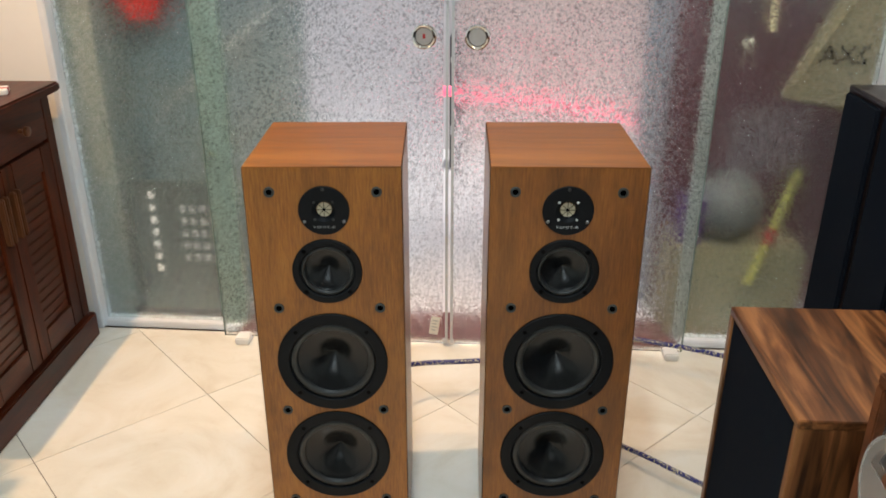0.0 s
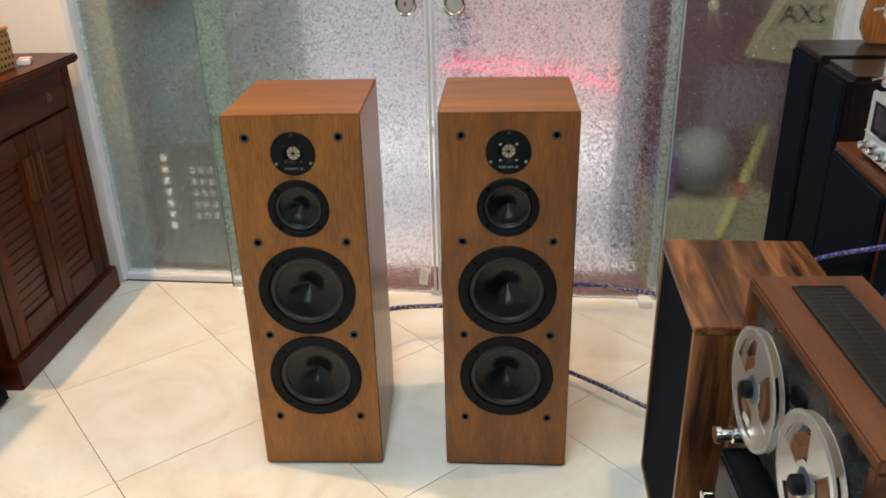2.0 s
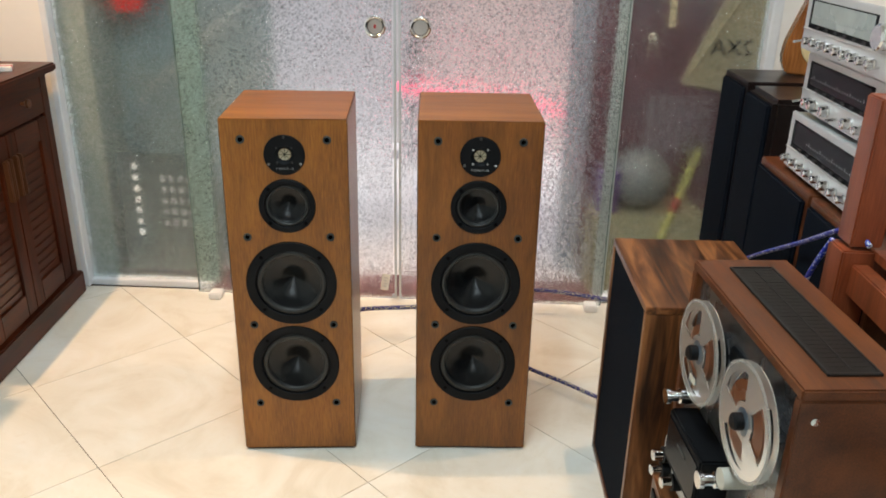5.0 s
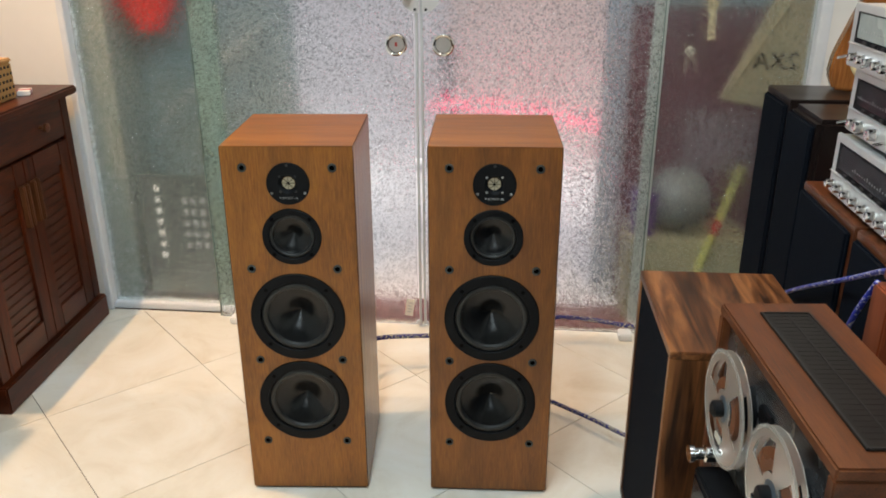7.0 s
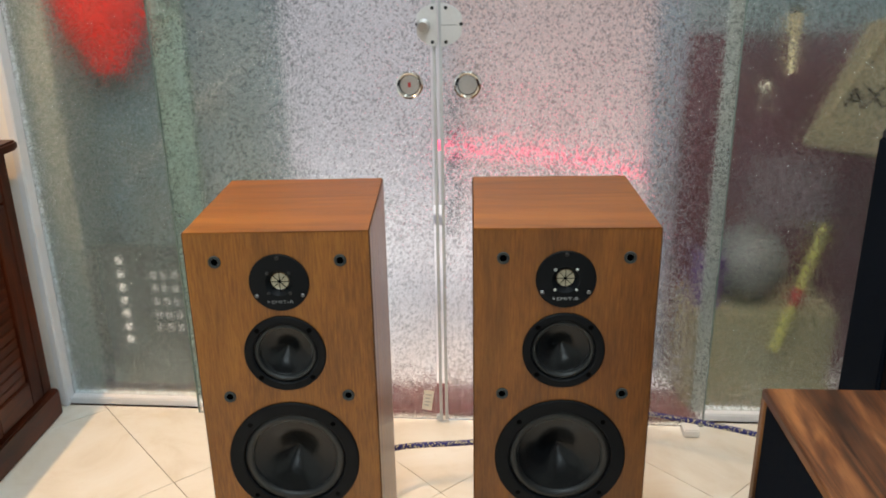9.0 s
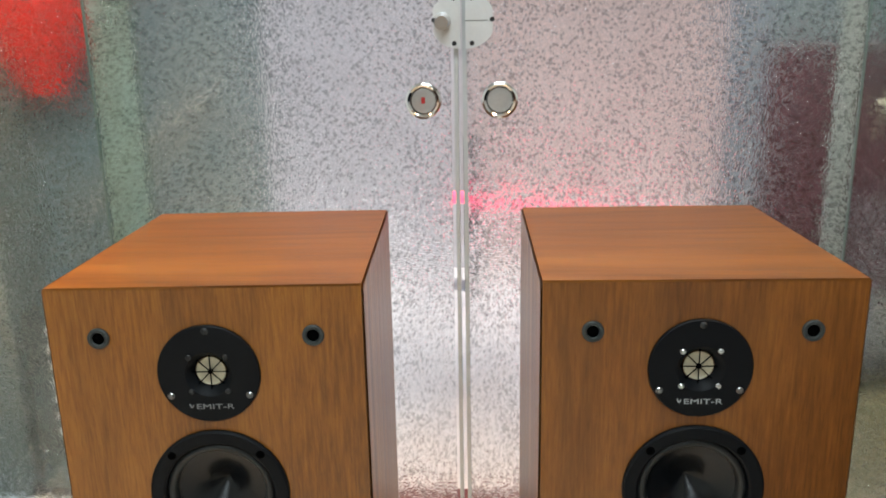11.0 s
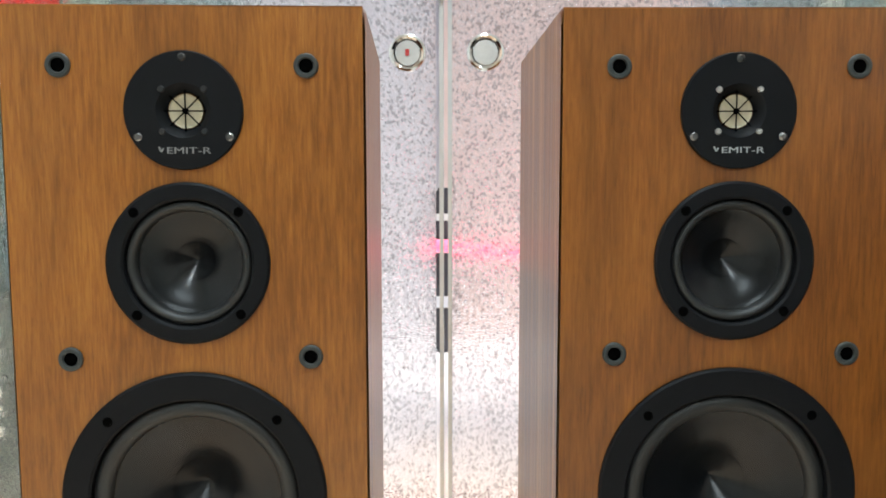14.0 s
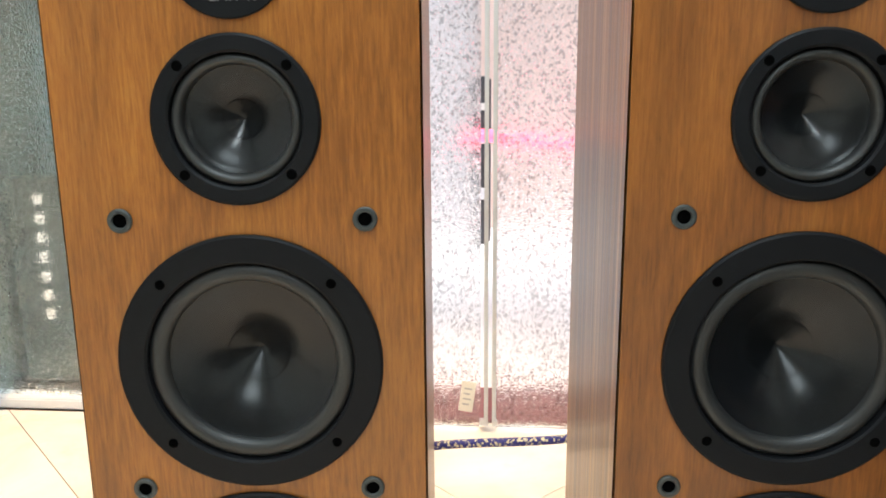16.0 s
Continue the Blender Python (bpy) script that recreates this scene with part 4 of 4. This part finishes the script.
def receiver(z, h, knobs, levers, label, top_knob=False, dx=0.0, dial=WINDOW):
    """A silver receiver: dial behind a sunk black surround, a row of knobs and lever switches; knobs and levers are places along the face."""
    t = thing("stereo_receiver", pose(0.985 + dx, 1.165, z), label, "receiver", "stacked receivers")
    w = 0.44
    part("case", box(0.008, 0.32, 0.004, w - 0.004, 0.008, h - 0.002, 0.003), SILVER, t)
    fp = part("face_plate", box(0.0, 0.009, 0, w, 0.006, h, 0.002), SILVER, t, "silver face plate")
    y0 = 0.03 if not top_knob else 0.10
    part("dial_surround", box(-0.0012, 0.001, y0, w - 0.025, h * 0.42, h * 0.88, 0.0005), BLACK, fp, "black dial surround")
    win = part("dial_window", box(-0.0025, -0.0012, y0 + 0.008, w - 0.040, h * 0.50, h * 0.86, 0.0004), dial, fp, "dial window")
    for k in range(22):
        y = y0 + 0.03 + k * 0.0125
        part("dial_mark", box(-0.0031, -0.0025, y, y + 0.0015, h * 0.60, h * (0.66 if k % 5 == 0 else 0.63)), PALE, win)
    part("lip", box(-0.004, 0.0, 0.002, w - 0.002, h * 0.39, h * 0.405, 0.0008), SILVER, fp)
    for k in range(6):
        part("push_button", box(-0.005, -0.001, 0.12 + k * 0.045, 0.138 + k * 0.045, h * 0.43, h * 0.48, 0.0008), RUBBER, fp, "small dark push button")
    for y, r in knobs:
        kb = part("control_knob", lathe([(r + 0.001, 0), (r + 0.001, 0.004), (r, 0.005), (r, 0.017), (r - 0.002, 0.019), (0, 0.019)], 20, (0, 0, 0), pose(0, y, h * 0.22, 0, 0, -90)), CHROME, fp, "polished control knob", True)
        part("pointer", box(-0.0196, -0.0188, y - 0.0006, y + 0.0006, h * 0.22, h * 0.22 + r * 0.8), DARK, kb)
    for y in levers:
        part("lever_switch", cyl((0, y, h * 0.20), (-0.024, y, h * 0.20 - 0.005), 0.0020, 0.0026, 10), CHROME, fp, "bright lever switch", True)
    if top_knob:
        part("tuning_knob", lathe([(0.024, 0), (0.024, 0.018), (0.021, 0.021), (0, 0.021)], 32, (0, 0, 0), pose(0, 0.055, h * 0.62, 0, 0, -90)), CHROME, fp, "large polished tuning knob", True)
    for y in (0.04, w - 0.04):
        part("foot", cyl((0.04, y, -0.002), (0.04, y, 0.010), 0.012), BLACK, t)
    return t


receiver(0.760, 0.135, [(0.412 - 0.044 * k, 0.0105 if k == 5 else 0.0085) for k in range(8)], [], "silver stereo receiver with a dark dial and a row of knobs")
receiver(0.897, 0.132, [(0.385, 0.009), (0.352, 0.0105), (0.285, 0.0115), (0.175, 0.0115), (0.120, 0.009)], [0.425, 0.320, 0.312, 0.235, 0.225, 0.080, 0.070], "silver stereo receiver with a dark dial and lever switches", True, 0.012)
receiver(1.031, 0.130, [(0.385 - 0.038 * k, 0.0085) for k in range(9)], [0.425, 0.30, 0.18, 0.06], "silver stereo receiver with a pale dial on top of the stack", True, -0.010, plain("pale_dial", (0.36, 0.40, 0.38), 0.25))

# guitar-like body on the tall loudspeakers
gt = thing("string_instrument", pose(1.208, 2.06, 0.90, 0, 0, -12), "amber wooden string instrument body with a cream soundboard", "instrument")
bm = bmesh.new()
prof = [(0.02, 0.0), (0.085, 0.004), (0.10, 0.04), (0.095, 0.09), (0.075, 0.15), (0.055, 0.21), (0.035, 0.27), (0.028, 0.33), (0.025, 0.42)]
ringf, ringb = [], []
for r, z in prof + [(-r, z) for r, z in prof[::-1]]:
    ringf.append(bm.verts.new((r, -0.035, z)))
    ringb.append(bm.verts.new((r, 0.035, z)))
bm.faces.new(ringf)
bm.faces.new(ringb[::-1])
for i in range(len(ringf)):
    j = (i + 1) % len(ringf)
    bm.faces.new((ringf[i], ringb[i], ringb[j], ringf[j]))
bmesh.ops.recalc_face_normals(bm, faces=bm.faces[:])
bmesh.ops.bevel(bm, geom=bm.edges[:], offset=0.006, segments=2, affect="EDGES")
part("body", bm, GUITAR_WOOD, gt, smooth=True)
part("soundboard", lathe([(0.0, 0.038), (0.056, 0.038), (0.059, 0.034)], 40, (0.002, 0, 0.085)), plain("cream_board", (0.70, 0.58, 0.32), 0.35), gt, "round cream soundboard")

rack = thing("wooden_rack", pose(0.868, 1.02, 0), "red-stained wooden rack with square posts", "rack")
part("post", box(0.0, 0.055, -0.03, 0.03, 0, 0.79, 0.003), RED_WOOD, rack)
part("post", box(0.0, 0.055, -0.62, -0.56, 0, 0.79, 0.003), RED_WOOD, rack)
part("rail", box(0.018, 0.047, -0.56, -0.03, 0.712, 0.768, 0.003), RED_WOOD, rack)
part("rail", box(0.055, 0.55, -0.02, 0.02, 0.70, 0.775, 0.003), RED_WOOD, rack)
part("rack_shelf", box(0.055, 0.55, -0.60, -0.02, 0.775, 0.79), RED_WOOD, rack)
part("lower_shelf", box(0.0, 0.55, -0.60, -0.03, 0.535, 0.552, 0.002), RED_WOOD, rack)
part("upper_post", box(0.012, 0.065, -0.025, 0.030, 0.795, 1.045, 0.003), RED_WOOD, rack)
part("upper_rail", box(0.065, 0.5, -0.02, 0.025, 0.985, 1.04, 0.003), RED_WOOD, rack)


am = thing("amplifier", pose(0.90, 0.46, 0.552), "black amplifier with a pale metal edge on the rack shelf", "amplifier")
part("case", box(0.008, 0.36, 0.0, 0.42, 0.006, 0.105, 0.004), BLACK, am)
part("face_plate", box(0.0, 0.008, -0.003, 0.423, 0.004, 0.109, 0.002), SILVER, am, "pale metal face plate")
part("top_strip", box(0.06, 0.075, 0.01, 0.41, 0.105, 0.107), SILVER, am, "pale metal strip")
for y in (0.04, 0.38):
    part("foot", cyl((0.04, y, 0.0), (0.04, y, 0.008), 0.012), RUBBER, am)

# ---- cables ----
def cable(points, r, mat, label):
    return tagged(part("cable", tube(points, r), mat, smooth=True), label, "cable", "cables")


cable([(0.945, 1.68, 0.44), (0.94, 1.62, 0.51), (0.935, 1.31, 0.68), (0.90, 1.05, 0.808), (0.91, 0.99, 0.80)], 0.0048, ROPE, "blue and white braided cable slung from the rack")
cable([(0.872, 1.045, 0.79), (0.87, 1.10, 0.70), (0.88, 1.16, 0.58), (0.88, 1.18, 0.40), (0.88, 1.12, 0.008)], 0.0048, ROPE, "blue and white braided cable hanging down the rack")
cable([(-0.22, 1.762, 0.20), (-0.20, 1.90, 0.14), (-0.10, 2.03, 0.122), (0.13, 2.08, 0.12), (0.30, 2.19, 0.115), (0.477, 2.26, 0.105), (0.65, 2.235, 0.10), (0.80, 2.18, 0.10), (0.90, 2.15, 0.09), (0.972, 2.13, 0.09)], 0.0072, ROPE_D, "dark blue braided cable along the floor by the glass")
cable([(0.25, 1.795, 0.16), (0.30, 1.89, 0.07), (0.437, 1.838, 0.04), (0.53, 1.77, 0.04), (0.619, 1.70, 0.038), (0.75, 1.64, 0.02), (0.9, 1.72, 0.008)], 0.0062, ROPE_D, "dark blue braided cable across the floor tiles")

# ---- floor tiles, laid diagonally ----
PITCH, OX, OY, JOINT = 0.694, 0.017, 1.336, 0.0028


def joint(k):
    """Where the k-th joint across the room lies; the tiler let it wander a little."""
    return OX + OY + k * PITCH + (0.016 if k < 0 else -0.010 if k == 0 else -0.014)


def tile_mesh(poly):
    bm = bmesh.new()
    top = [bm.verts.new((x, y, 0.0)) for x, y in poly]
    f = bm.faces.new(top)
    ext = bmesh.ops.extrude_face_region(bm, geom=[f])["geom"]
    bmesh.ops.translate(bm, vec=(0, 0, -0.0035), verts=[g for g in ext if isinstance(g, bmesh.types.BMVert)])
    bmesh.ops.recalc_face_normals(bm, faces=bm.faces[:])
    return bm


def clipped(poly, axis, limit, keep_less):
    out = []
    for a, b in zip(poly, poly[1:] + poly[:1]):
        ia, ib = (a[axis] <= limit) == keep_less, (b[axis] <= limit) == keep_less
        if ia:
            out.append(a)
        if ia != ib:
            t = (limit - a[axis]) / (b[axis] - a[axis])
            out.append((a[0] + (b[0] - a[0]) * t, a[1] + (b[1] - a[1]) * t))
    return out


gap = JOINT * 0.5
for i in range(-9, 6):
    for j in range(-4, 10):
        s0, s1 = joint(i) + gap, joint(i + 1) - gap
        d0, d1 = OX - OY + (j - 1) * PITCH + gap, OX - OY + j * PITCH - gap
        poly = [((a + b) / 2, (a - b) / 2) for a, b in ((s0, d0), (s1, d0), (s1, d1), (s0, d1))]
        for axis, lim, less in ((0, XL, False), (0, XR, True), (1, YB, False), (1, YG + 0.04, True)):
            poly = clipped(poly, axis, lim, less) if poly else poly
        if len(poly) < 3:
            continue
        cx, cy = (s0 + s1 + d0 + d1) / 4, (s0 + s1 - d0 - d1) / 4
        tile = part("tile", tile_mesh([(x - cx, y - cy) for x, y in poly]), TILE, floor)
        tile.matrix_basis = pose(cx, cy, 0)
